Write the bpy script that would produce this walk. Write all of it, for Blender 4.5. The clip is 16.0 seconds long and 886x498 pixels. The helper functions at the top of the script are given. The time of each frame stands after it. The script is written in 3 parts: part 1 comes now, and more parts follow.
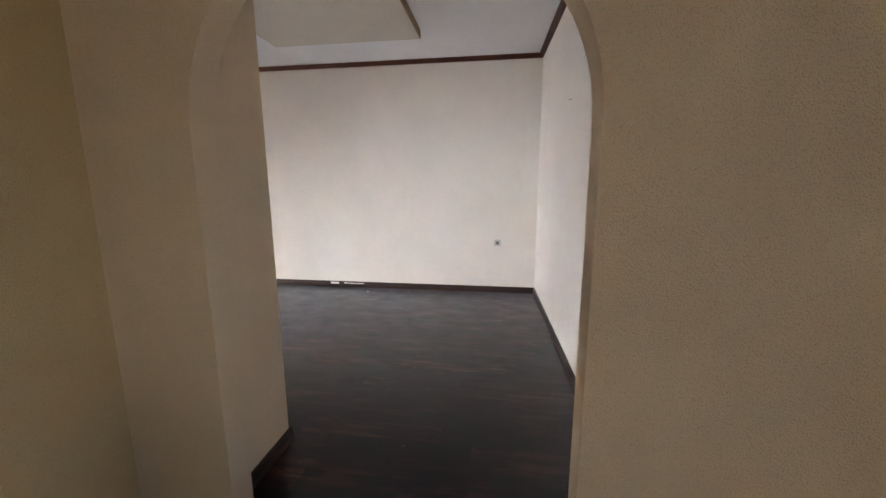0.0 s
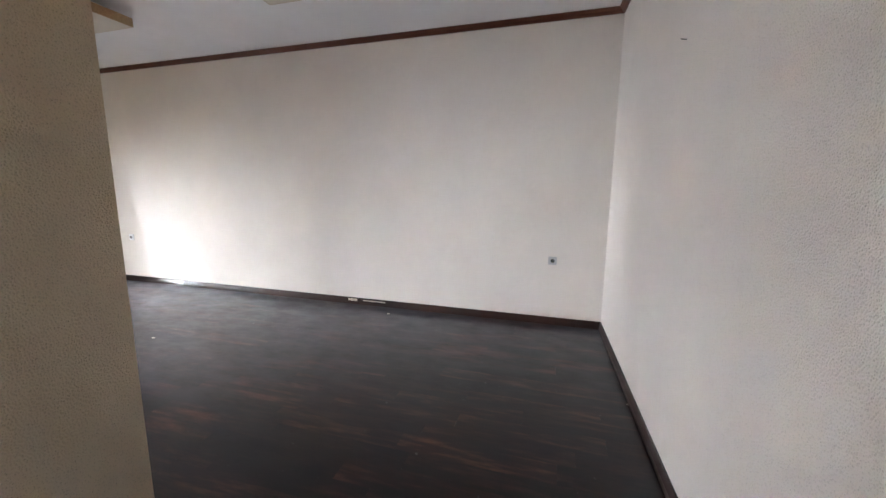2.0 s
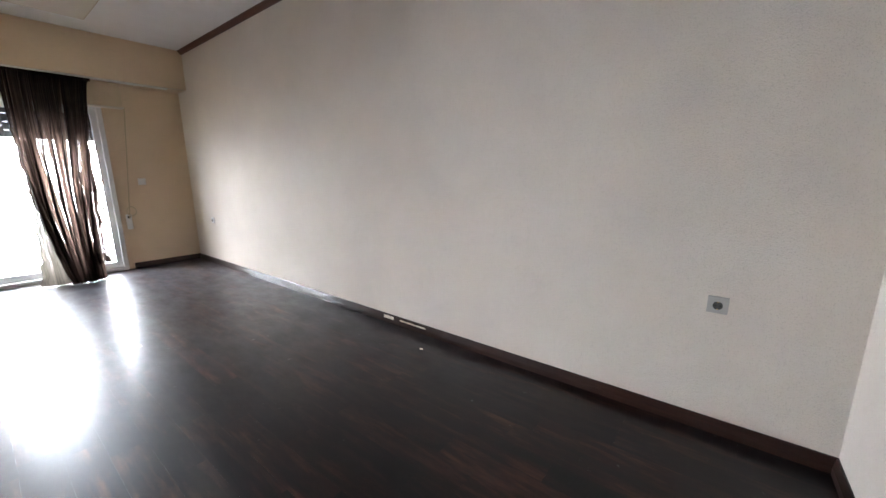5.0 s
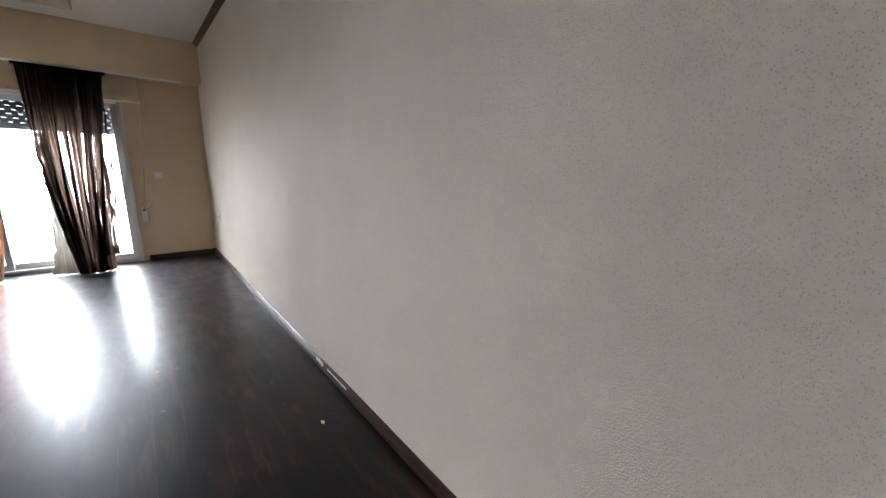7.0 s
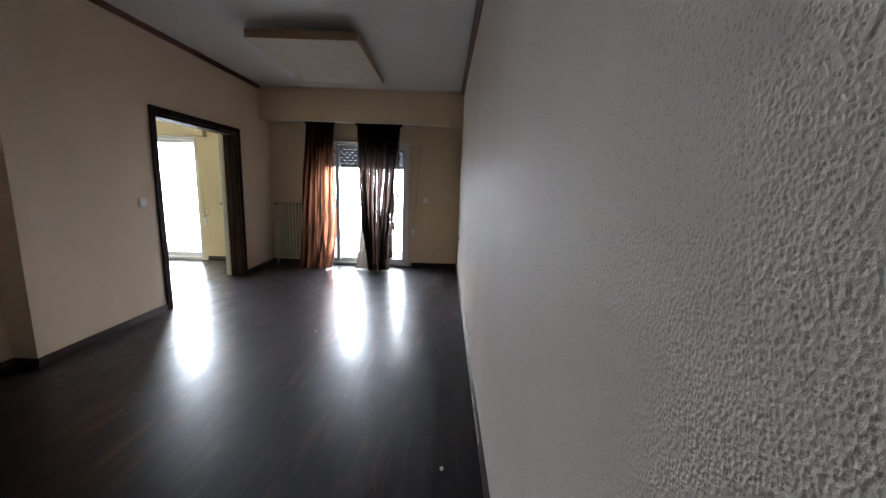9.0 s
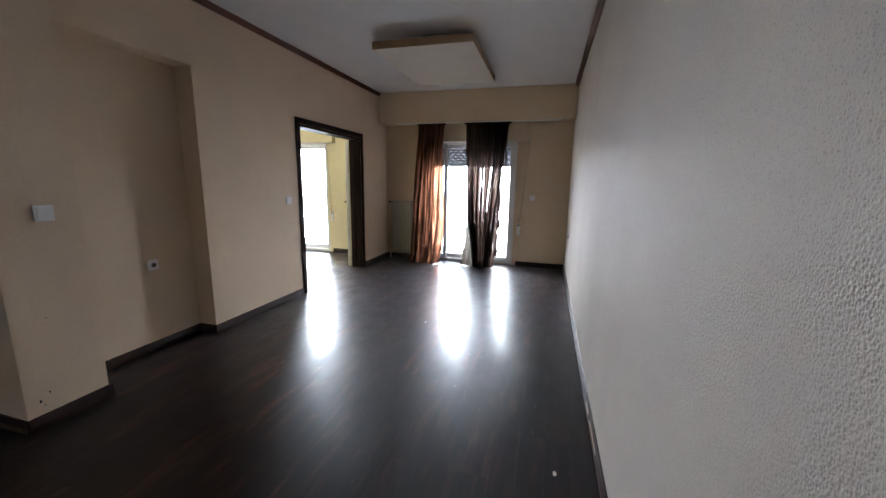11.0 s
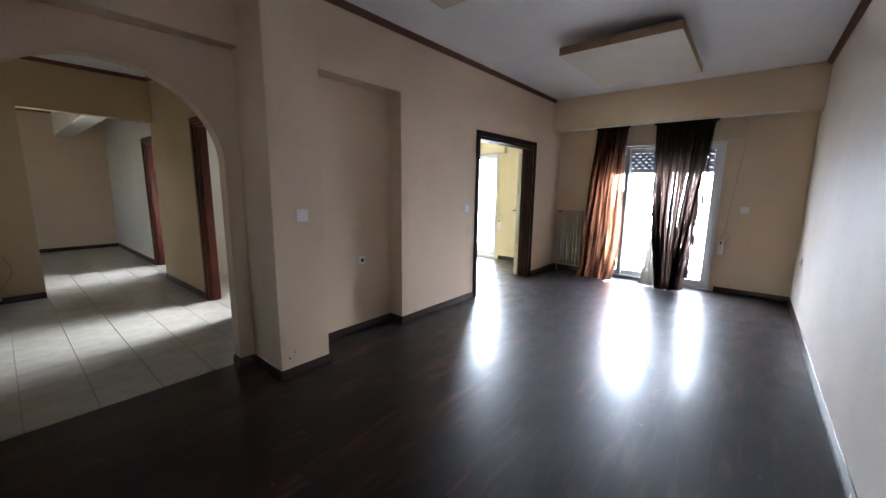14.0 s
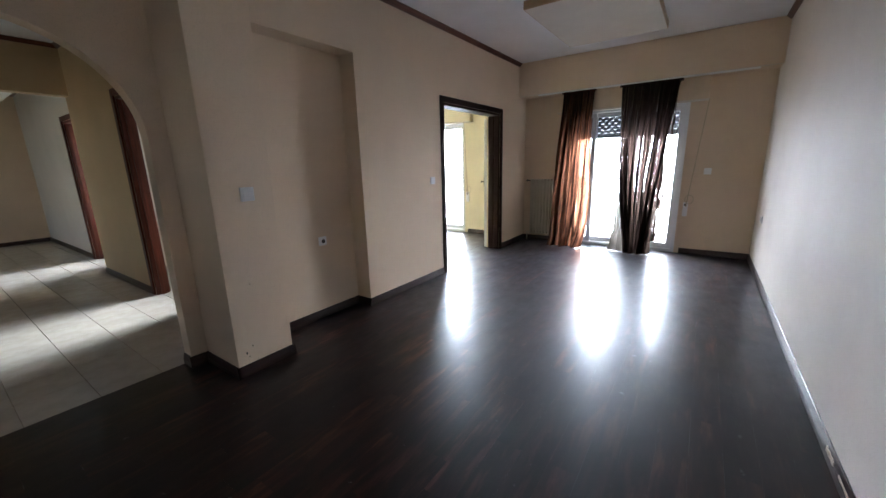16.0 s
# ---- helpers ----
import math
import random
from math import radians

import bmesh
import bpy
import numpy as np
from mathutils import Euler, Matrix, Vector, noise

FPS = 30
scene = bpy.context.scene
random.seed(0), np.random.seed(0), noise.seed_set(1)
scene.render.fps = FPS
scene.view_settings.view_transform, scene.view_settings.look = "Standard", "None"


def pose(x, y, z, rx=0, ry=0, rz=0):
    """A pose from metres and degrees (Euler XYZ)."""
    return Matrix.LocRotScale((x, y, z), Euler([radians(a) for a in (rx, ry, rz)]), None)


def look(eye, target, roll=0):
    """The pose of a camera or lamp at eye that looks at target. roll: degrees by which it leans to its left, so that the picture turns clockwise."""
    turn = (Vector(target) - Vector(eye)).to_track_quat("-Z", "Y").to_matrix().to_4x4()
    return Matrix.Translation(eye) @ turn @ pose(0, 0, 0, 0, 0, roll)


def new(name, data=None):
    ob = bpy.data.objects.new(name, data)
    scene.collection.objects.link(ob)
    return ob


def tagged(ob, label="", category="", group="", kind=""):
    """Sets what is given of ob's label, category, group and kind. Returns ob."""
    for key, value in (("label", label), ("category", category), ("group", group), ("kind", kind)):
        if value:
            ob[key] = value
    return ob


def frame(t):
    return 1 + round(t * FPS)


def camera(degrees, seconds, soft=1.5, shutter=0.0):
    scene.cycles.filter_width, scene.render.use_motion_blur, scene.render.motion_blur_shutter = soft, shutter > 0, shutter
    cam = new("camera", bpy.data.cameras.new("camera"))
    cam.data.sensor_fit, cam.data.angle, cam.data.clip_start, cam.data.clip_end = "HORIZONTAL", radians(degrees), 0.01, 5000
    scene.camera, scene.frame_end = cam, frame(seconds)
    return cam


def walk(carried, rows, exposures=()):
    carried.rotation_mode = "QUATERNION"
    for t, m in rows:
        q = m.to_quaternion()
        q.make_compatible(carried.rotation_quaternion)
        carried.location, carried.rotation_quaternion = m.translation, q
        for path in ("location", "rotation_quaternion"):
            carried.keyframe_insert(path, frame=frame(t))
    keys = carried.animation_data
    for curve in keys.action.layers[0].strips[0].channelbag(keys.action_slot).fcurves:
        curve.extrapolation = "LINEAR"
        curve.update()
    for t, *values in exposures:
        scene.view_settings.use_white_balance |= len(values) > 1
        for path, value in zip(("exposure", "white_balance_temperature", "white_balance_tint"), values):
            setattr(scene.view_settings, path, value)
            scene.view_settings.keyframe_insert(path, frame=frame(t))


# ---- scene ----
cam = camera(100.4, 16.0)
PATH = [
    (0, (-0.001, -4.687, 1.376), (-0.279, -2.736, 1.033), -0.2),
    (0.5, (-0.03, -4.423, 1.374), (-0.198, -2.454, 1.065), 0.1),
    (1, (-0.035, -4.186, 1.332), (-0.105, -2.215, 1.003), -1.0),
    (1.5, (-0.038, -3.94, 1.313), (-0.354, -1.992, 0.993), -0.2),
    (2, (0.008, -3.703, 1.313), (-0.552, -1.808, 1.001), 0.5),
    (2.5, (-0.046, -3.487, 1.279), (-0.52, -1.568, 0.972), -0.3),
    (3, (-0.086, -3.239, 1.263), (-0.529, -1.313, 0.956), -2.9),
    (3.5, (-0.071, -2.956, 1.267), (-0.865, -1.148, 0.949), -1.4),
    (6, (0.06, -1.459, 1.248), (-1.178, 0.058, 0.836), -0.3),
    (6.5, (0.055, -1.145, 1.264), (-1.197, 0.37, 0.894), 0.4),
    (7, (0.119, -0.852, 1.376), (-1.38, 0.398, 0.939), 1.4),
    (7.5, (0.069, -0.624, 1.39), (-1.619, 0.376, 1.003), 1.4),
    (8, (-0.048, -0.447, 1.375), (-1.868, 0.284, 0.985), 2.4),
    (8.5, (-0.012, -0.283, 1.402), (-1.978, -0.069, 1.106), 2.3),
    (9, (0.037, -0.243, 1.428), (-1.934, -0.245, 1.089), 1.9),
    (11.5, (0.062, -0.372, 1.412), (-1.796, -1.033, 1.073), 0.9),
    (12, (0.067, -0.402, 1.413), (-1.742, -1.189, 1.085), 0.8),
    (12.5, (0.071, -0.424, 1.42), (-1.687, -1.322, 1.1), 1.0),
    (13, (0.08, -0.449, 1.425), (-1.607, -1.473, 1.1), 0.7),
    (13.5, (0.092, -0.487, 1.408), (-1.507, -1.642, 1.077), 0.5),
    (14, (0.101, -0.512, 1.414), (-1.419, -1.771, 1.087), 0.7),
    (14.5, (0.109, -0.548, 1.399), (-1.346, -1.881, 1.072), 0.6),
    (15, (0.099, -0.566, 1.405), (-1.365, -1.88, 1.045), 0.8),
    (15.5, (0.069, -0.6, 1.403), (-1.468, -1.82, 1.015), -0.1),
    (16, (-0.064, -0.618, 1.369), (-1.659, -1.734, 0.914), -1.5),
]
EXPOSURES = [(0.0, 1.46, 6850, 11), (0.5, 1.27, 6800, 11), (1.5, 1.3, 6550, 10), (2.5, 1.22, 6500, 10), (3.5, 1.12, 6500, 10), (6.0, 0.76, 6850, 10), (7.0, 0.47, 6750, 10),
             (7.5, 0.14, 6600, 10), (8.0, -0.1, 6500, 10), (9.0, -0.33, 6500, 10), (11.5, 0.37, 6400, 10), (12.5, 0.66, 6400, 10), (14.5, 0.62, 6050, 10), (16.0, 0.52, 6150, 10)]
W_MAIN, W_ROOM2, W_ROOM3, W_ROOM4, W_FAR, W_HALL_FILL, GLOW = 300.0, 320.0, 14.0, 6.0, 3.5, 0.22, 58.0

def rows(path):
    return [(t, look(e, a, r)) for t, e, a, r in path]


walk(cam, rows(PATH), EXPOSURES)

# ---- light ----
world = bpy.data.worlds.new("sky")
scene.world = world
world.use_nodes = True
wn = world.node_tree
sky = wn.nodes.new("ShaderNodeTexSky")
sky.sky_type = "NISHITA"
sky.sun_disc = False
sky.sun_elevation = radians(38)
sky.sun_rotation = radians(250)
wn.links.new(sky.outputs[0], wn.nodes["Background"].inputs[0])
wn.nodes["Background"].inputs[1].default_value = 0.12


def window_or_fill_light(name, place, turn, wide, high, watts, colour=(0.79, 0.86, 1.0), spread=180):
    """An area lamp: the sky's light before a window, or an added fill."""
    lamp = bpy.data.lights.new(name, "AREA")
    lamp.shape, lamp.size, lamp.size_y = "RECTANGLE", wide, high
    lamp.energy, lamp.color, lamp.spread = watts, colour, radians(spread)
    ob = new(name, lamp)
    ob.matrix_world = pose(*place, *turn)
    return ob


# lamps look towards +x: rotate -Z to +X
IN = (0, -90, 0)
window_or_fill_light("window_or_fill_light", (-8.2, -2.6, 2.45), IN, 2.4, 2.1, W_MAIN)
window_or_fill_light("window_or_fill_light", (-8.25, -5.25, 2.05), IN, 2.4, 2.6, W_ROOM2)
# warm fill added to lift the hall, from an unseen opening in its east wall
window_or_fill_light("window_or_fill_light", (1.95, -5.5, 1.4), (0, 90, -50), 1.7, 1.5, W_HALL_FILL, (1.0, 0.71, 0.47))
window_or_fill_light("window_or_fill_light", (-3.1, -5.1, 1.6), (0, -57, 0), 0.7, 1.1, W_ROOM3, (0.95, 0.98, 1.0), 42)
window_or_fill_light("window_or_fill_light", (-3.12, -5.1, 1.45), IN, 1.1, 1.3, W_ROOM3 * 0.7, (0.95, 0.98, 1.0))
window_or_fill_light("window_or_fill_light", (2.95, -9.2, 1.4), (0, 90, 0), 1.8, 2.2, W_FAR, (0.95, 0.98, 1.0))
window_or_fill_light("window_or_fill_light", (-3.1, -8.1, 1.6), (0, -57, 0), 0.7, 1.1, W_ROOM4, (0.95, 0.98, 1.0), 42)

# ---- materials ----
def nodes_of(name):
    m = bpy.data.materials.new(name)
    m.use_nodes = True
    t = m.node_tree
    return m, t, t.nodes["Principled BSDF"]


def noise_node(t, scale, detail=3.0, rough=0.5, stretch=(1, 1, 1), coords="Object"):
    c = t.nodes.new("ShaderNodeTexCoord")
    mp = t.nodes.new("ShaderNodeMapping")
    mp.inputs["Scale"].default_value = stretch
    n = t.nodes.new("ShaderNodeTexNoise")
    n.inputs["Scale"].default_value, n.inputs["Detail"].default_value = scale, detail
    n.inputs["Roughness"].default_value = rough
    t.links.new(c.outputs[coords], mp.inputs[0])
    t.links.new(mp.outputs[0], n.inputs["Vector"])
    return n


def ramp(t, source, stops):
    r = t.nodes.new("ShaderNodeValToRGB")
    e = r.color_ramp.elements
    while len(e) < len(stops):
        e.new(0.5)
    for k, (p, c) in zip(e, stops):
        k.position, k.color = p, (*c, 1)
    t.links.new(source, r.inputs[0])
    return r


def mix(t, a, b, factor, blend="MIX"):
    m = t.nodes.new("ShaderNodeMix")
    m.data_type, m.blend_type = "RGBA", blend
    for sock, v in ((m.inputs[6], a), (m.inputs[7], b), (m.inputs[0], factor)):
        if isinstance(v, bpy.types.NodeSocket):
            t.links.new(v, sock)
        elif isinstance(v, tuple):
            sock.default_value = (*v, 1)
        else:
            sock.default_value = v
    return m.outputs[2]


def bump(t, bsdf, source, strength, distance):
    b = t.nodes.new("ShaderNodeBump")
    b.inputs["Strength"].default_value, b.inputs["Distance"].default_value = strength, distance
    t.links.new(source, b.inputs["Height"])
    t.links.new(b.outputs[0], bsdf.inputs["Normal"])
    return b


def scaled(colour, k):
    return tuple(min(1.0, c * k) for c in colour)


def plain(name, colour, rough=0.5, metal=0.0, vary=0.12, grain=40.0, relief=0.0):
    """Paint, plastic or metal with a slight mottling."""
    m, t, p = nodes_of(name)
    n = noise_node(t, grain)
    c = ramp(t, n.outputs[0], [(0.3, scaled(colour, 1 - vary)), (0.7, scaled(colour, 1 + vary * 0.5))])
    t.links.new(c.outputs[0], p.inputs["Base Color"])
    p.inputs["Roughness"].default_value, p.inputs["Metallic"].default_value = rough, metal
    if relief:
        bump(t, p, n.outputs[0], 0.4, relief)
    return m


def plaster(name, colour, rough=0.5, height=0.0036, grain=350.0, gloss=0.1):
    """Painted textured wallpaper: small raised blobs, darker pits and soft stains."""
    m, t, p = nodes_of(name)
    big = noise_node(t, 1.3, 4.0, 0.6)
    rough_n = noise_node(t, grain, 2.0, 0.55, (1.0, 1.0, 0.8))
    cells = t.nodes.new("ShaderNodeTexVoronoi")
    cells.feature = "SMOOTH_F1"
    cells.inputs["Scale"].default_value, cells.inputs["Smoothness"].default_value = grain * 0.62, 0.35
    t.links.new(rough_n.inputs["Vector"].links[0].from_socket, cells.inputs["Vector"])
    blobs = t.nodes.new("ShaderNodeMath")
    blobs.operation = "MULTIPLY_ADD"
    blobs.inputs[1].default_value = 0.6
    t.links.new(cells.outputs["Distance"], blobs.inputs[0])
    half = t.nodes.new("ShaderNodeMath")
    half.operation = "MULTIPLY"
    half.inputs[1].default_value = 0.5
    t.links.new(rough_n.outputs[0], half.inputs[0])
    t.links.new(half.outputs[0], blobs.inputs[2])
    fine = noise_node(t, grain * 3.2, 2.0)
    c = ramp(t, big.outputs[0], [(0.3, scaled(colour, 0.93)), (0.7, scaled(colour, 1.04))])
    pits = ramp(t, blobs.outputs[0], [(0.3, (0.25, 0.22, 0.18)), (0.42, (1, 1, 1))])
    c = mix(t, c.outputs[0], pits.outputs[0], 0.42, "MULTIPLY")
    t.links.new(c, p.inputs["Base Color"])
    p.inputs["Roughness"].default_value = rough
    p.inputs["Specular IOR Level"].default_value = gloss
    shape = ramp(t, blobs.outputs[0], [(0.12, (0, 0, 0)), (0.85, (1, 1, 1))])
    both = mix(t, shape.outputs[0], fine.outputs[0], 0.18)
    bump(t, p, both, 1.0, height)
    return m


def wood(name, dark, light, rough=0.4, stretch=(0.6, 12, 12), grain=6.0, coat=0.0, gloss=0.25):
    m, t, p = nodes_of(name)
    g = noise_node(t, grain, 6.0, 0.65, stretch)
    b = noise_node(t, 2.5, 3.0)
    c = ramp(t, g.outputs[0], [(0.3, dark), (0.72, light)])
    c = mix(t, c.outputs[0], scaled(dark, 0.8), ramp(t, b.outputs[0], [(0.4, (0, 0, 0)), (0.75, (0.6, 0.6, 0.6))]).outputs[0])
    t.links.new(c, p.inputs["Base Color"])
    p.inputs["Roughness"].default_value = rough
    p.inputs["Specular IOR Level"].default_value = gloss
    p.inputs["Coat Weight"].default_value = coat
    bump(t, p, g.outputs[0], 0.15, 0.001)
    return m


def laminate():
    """Dark wenge laminate, each board with its own tone, worn and hazy in patches."""
    m, t, p = nodes_of("dark laminate")
    info = t.nodes.new("ShaderNodeObjectInfo")
    geo = t.nodes.new("ShaderNodeNewGeometry")
    shift = t.nodes.new("ShaderNodeVectorMath")
    shift.operation = "MULTIPLY_ADD"
    t.links.new(info.outputs["Random"], shift.inputs[0])
    shift.inputs[1].default_value = (37.0, 0.0, 11.0)
    t.links.new(geo.outputs["Position"], shift.inputs[2])
    g = noise_node(t, 4.0, 6.0, 0.62, (0.7, 4.5, 8))
    cl = noise_node(t, 3.0, 5.0, 0.6, (0.7, 2.0, 1))
    wear = noise_node(t, 5.0, 6.0, 0.66, (0.8, 1.4, 1))
    t.links.new(shift.outputs[0], g.inputs["Vector"].links[0].from_node.inputs[0])
    for n in (cl, wear):
        t.links.new(geo.outputs["Position"], n.inputs["Vector"].links[0].from_node.inputs[0])
    c = ramp(t, g.outputs[0], [(0.3, (0.003, 0.0016, 0.0014)), (0.5, (0.012, 0.004, 0.0026)), (0.72, (0.062, 0.025, 0.0155))])
    tone = ramp(t, info.outputs["Random"], [(0.0, (0.25, 0.25, 0.28)), (0.45, (0.7, 0.66, 0.66)), (1.0, (1.7, 1.55, 1.45))])
    c = mix(t, c.outputs[0], tone.outputs[0], 1.0, "MULTIPLY")
    c = mix(t, c, (0.004, 0.0024, 0.0022), ramp(t, cl.outputs[0], [(0.42, (0, 0, 0)), (0.62, (0.75, 0.75, 0.75))]).outputs[0])
    mark = noise_node(t, 11.0, 4.0, 0.6, (1.3, 1.0, 1))
    t.links.new(geo.outputs["Position"], mark.inputs["Vector"].links[0].from_node.inputs[0])
    c = mix(t, c, (0.2, 0.2, 0.21), ramp(t, mark.outputs[0], [(0.69, (0, 0, 0)), (0.76, (0.4, 0.4, 0.4))]).outputs[0])
    t.links.new(c, p.inputs["Base Color"])
    r = ramp(t, wear.outputs[0], [(0.1, (0.2, 0.2, 0.2)), (0.9, (0.54, 0.54, 0.54))])
    t.links.new(r.outputs[0], p.inputs["Roughness"])
    p.inputs["IOR"].default_value = 1.5
    p.inputs["Specular Tint"].default_value = (0.55, 0.58, 0.66, 1)
    p.inputs["Specular IOR Level"].default_value = 0.34
    p.inputs["Coat IOR"].default_value = 1.28
    scuff = noise_node(t, 2.6, 9.0, 0.72, (1.0, 1.6, 1))
    t.links.new(geo.outputs["Position"], scuff.inputs["Vector"].links[0].from_node.inputs[0])
    t.links.new(ramp(t, scuff.outputs[0], [(0.38, (0.0, 0.0, 0.0)), (0.66, (1.0, 1.0, 1.0))]).outputs[0], p.inputs["Sheen Weight"])
    p.inputs["Sheen Roughness"].default_value = 0.2
    p.inputs["Sheen Tint"].default_value = (0.74, 0.82, 1.0, 1)
    t.links.new(ramp(t, cl.outputs[0], [(0.1, (0.7, 0.7, 0.7)), (0.9, (0.3, 0.3, 0.3))]).outputs[0], p.inputs["Coat Weight"])
    t.links.new(ramp(t, wear.outputs[0], [(0.1, (0.08, 0.08, 0.08)), (0.9, (0.3, 0.3, 0.3))]).outputs[0], p.inputs["Coat Roughness"])
    bump(t, p, g.outputs[0], 0.08, 0.0008)
    return m


def tile_mat():
    m, t, p = nodes_of("pale ceramic tile")
    info = t.nodes.new("ShaderNodeObjectInfo")
    n = noise_node(t, 7.0, 5.0, 0.6)
    c = ramp(t, n.outputs[0], [(0.3, (0.47, 0.44, 0.38)), (0.7, (0.58, 0.555, 0.5))])
    tone = ramp(t, info.outputs["Random"], [(0.0, (0.92, 0.92, 0.92)), (1.0, (1, 1, 1))])
    t.links.new(mix(t, c.outputs[0], tone.outputs[0], 1.0, "MULTIPLY"), p.inputs["Base Color"])
    p.inputs["Roughness"].default_value = 0.22
    bump(t, p, n.outputs[0], 0.08, 0.001)
    return m


def curtain_mat(name, base, through_colour, holes, thin=0.04, across=(19, 0.3, 1), lit=0.06):
    """Crushed sheer cloth: dark from the lit side, glowing where light comes through, with thin and dense streaks."""
    m, t, p = nodes_of(name)
    out = t.nodes["Material Output"]
    streak = noise_node(t, 5.0, 5.0, 0.66, across, "UV")
    weave = noise_node(t, 160.0, 2.0, 0.5)
    c = ramp(t, streak.outputs[0], [(0.3, scaled(base, 0.6)), (0.7, scaled(base, 1.5))])
    t.links.new(c.outputs[0], p.inputs["Base Color"])
    p.inputs["Roughness"].default_value = 0.75
    p.inputs["Specular IOR Level"].default_value = 0.15
    tr = t.nodes.new("ShaderNodeBsdfTranslucent")
    cc = ramp(t, streak.outputs[0], [(0.4, scaled(through_colour, 0.03)), (0.62, through_colour)])
    t.links.new(mix(t, cc.outputs[0], (0.0, 0.0, 0.0), 1 - lit), tr.inputs[0])
    sheer = t.nodes.new("ShaderNodeBsdfTransparent")
    t.links.new(mix(t, cc.outputs[0], (0.0, 0.0, 0.0), 1 - thin), sheer.inputs[0])
    both = t.nodes.new("ShaderNodeAddShader")
    t.links.new(tr.outputs[0], both.inputs[0])
    t.links.new(sheer.outputs[0], both.inputs[1])
    a = t.nodes.new("ShaderNodeMixShader")
    a.inputs[0].default_value = 0.7
    t.links.new(p.outputs[0], a.inputs[1])
    t.links.new(both.outputs[0], a.inputs[2])
    clear = t.nodes.new("ShaderNodeBsdfTransparent")
    b = t.nodes.new("ShaderNodeMixShader")
    gap = ramp(t, streak.outputs[0], holes)
    t.links.new(gap.outputs[0], b.inputs[0])
    t.links.new(a.outputs[0], b.inputs[1])
    t.links.new(clear.outputs[0], b.inputs[2])
    t.links.new(b.outputs[0], out.inputs[0])
    bump(t, p, weave.outputs[0], 0.3, 0.001)
    return m


def glass_mat():
    m, t, p = nodes_of("window glass")
    out = t.nodes["Material Output"]
    g = t.nodes.new("ShaderNodeBsdfGlossy")
    g.inputs["Roughness"].default_value = 0.02
    tr = t.nodes.new("ShaderNodeBsdfTransparent")
    tr.inputs[0].default_value = (0.95, 0.97, 0.97, 1)
    f = t.nodes.new("ShaderNodeFresnel")
    mx = t.nodes.new("ShaderNodeMixShader")
    t.links.new(f.outputs[0], mx.inputs[0])
    t.links.new(tr.outputs[0], mx.inputs[1])
    t.links.new(g.outputs[0], mx.inputs[2])
    t.links.new(mx.outputs[0], out.inputs[0])
    return m


def dimmer_mat():
    """Dark see-through sheet, added to weaken the sky seen through the shutter slots."""
    m, t, p = nodes_of("slot dimming sheet")
    tr = t.nodes.new("ShaderNodeBsdfTransparent")
    tr.inputs[0].default_value = (0.16, 0.16, 0.17, 1)
    t.links.new(tr.outputs[0], t.nodes["Material Output"].inputs[0])
    return m


def glow_mat(name, colour, strength):
    """Hazy sky, duller towards the land below the horizon."""
    m, t, p = nodes_of(name)
    out = t.nodes["Material Output"]
    e = t.nodes.new("ShaderNodeEmission")
    e.inputs[0].default_value = (*colour, 1)
    where = t.nodes.new("ShaderNodeNewGeometry")
    split = t.nodes.new("ShaderNodeSeparateXYZ")
    t.links.new(where.outputs["Position"], split.inputs[0])
    level = t.nodes.new("ShaderNodeMapRange")
    for k, v in enumerate((-14.0, 2.0, strength * 0.22, strength), 1):
        level.inputs[k].default_value = v
    t.links.new(split.outputs["Z"], level.inputs[0])
    t.links.new(level.outputs[0], e.inputs[1])
    t.links.new(e.outputs[0], out.inputs[0])
    return m


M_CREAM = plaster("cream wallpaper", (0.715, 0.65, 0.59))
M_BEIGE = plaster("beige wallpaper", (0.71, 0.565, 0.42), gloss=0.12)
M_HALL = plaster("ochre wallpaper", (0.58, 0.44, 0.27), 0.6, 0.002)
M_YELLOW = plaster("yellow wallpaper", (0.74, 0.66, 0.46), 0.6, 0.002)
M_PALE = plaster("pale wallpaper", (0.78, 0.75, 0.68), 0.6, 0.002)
M_CEIL = plain("ceiling paint", (0.78, 0.78, 0.8), 0.8, 0, 0.03, 3.0)
M_PANEL = plain("cream lacquered board", (0.62, 0.57, 0.5), 0.9, 0, 0.04, 4.0)
M_PANEL_EDGE = wood("beech edging", (0.36, 0.24, 0.13), (0.5, 0.36, 0.22), 0.5)
M_CROWN = wood("stained cornice", (0.07, 0.024, 0.015), (0.17, 0.058, 0.031), 0.35)
M_SKIRT = wood("stained skirting", (0.012, 0.006, 0.005), (0.04, 0.017, 0.012), 0.28, gloss=0.4)
M_DOOR_DARK = wood("dark door frame", (0.012, 0.006, 0.005), (0.03, 0.014, 0.011), 0.6, (12, 12, 0.6), gloss=0.05)
M_DOOR_RED = wood("mahogany door frame", (0.045, 0.011, 0.007), (0.14, 0.036, 0.018), 0.4, (12, 12, 0.6))
M_FLOOR = laminate()
M_SUB = plain("floor screed", (0.008, 0.006, 0.005), 1.0)
M_TILE = tile_mat()
M_GROUT = plain("grey grout", (0.38, 0.355, 0.3), 0.9)
M_WHITE = plain("white lacquer", (0.8, 0.8, 0.78), 0.35, 0, 0.03)
M_IVORY = plain("ivory radiator enamel", (0.58, 0.53, 0.44), 0.4, 0, 0.06)
M_PLASTIC = plain("white switch plastic", (0.78, 0.78, 0.78), 0.3, 0, 0.03)
M_GREYPLASTIC = plain("grey socket plastic", (0.42, 0.41, 0.4), 0.35, 0, 0.05)
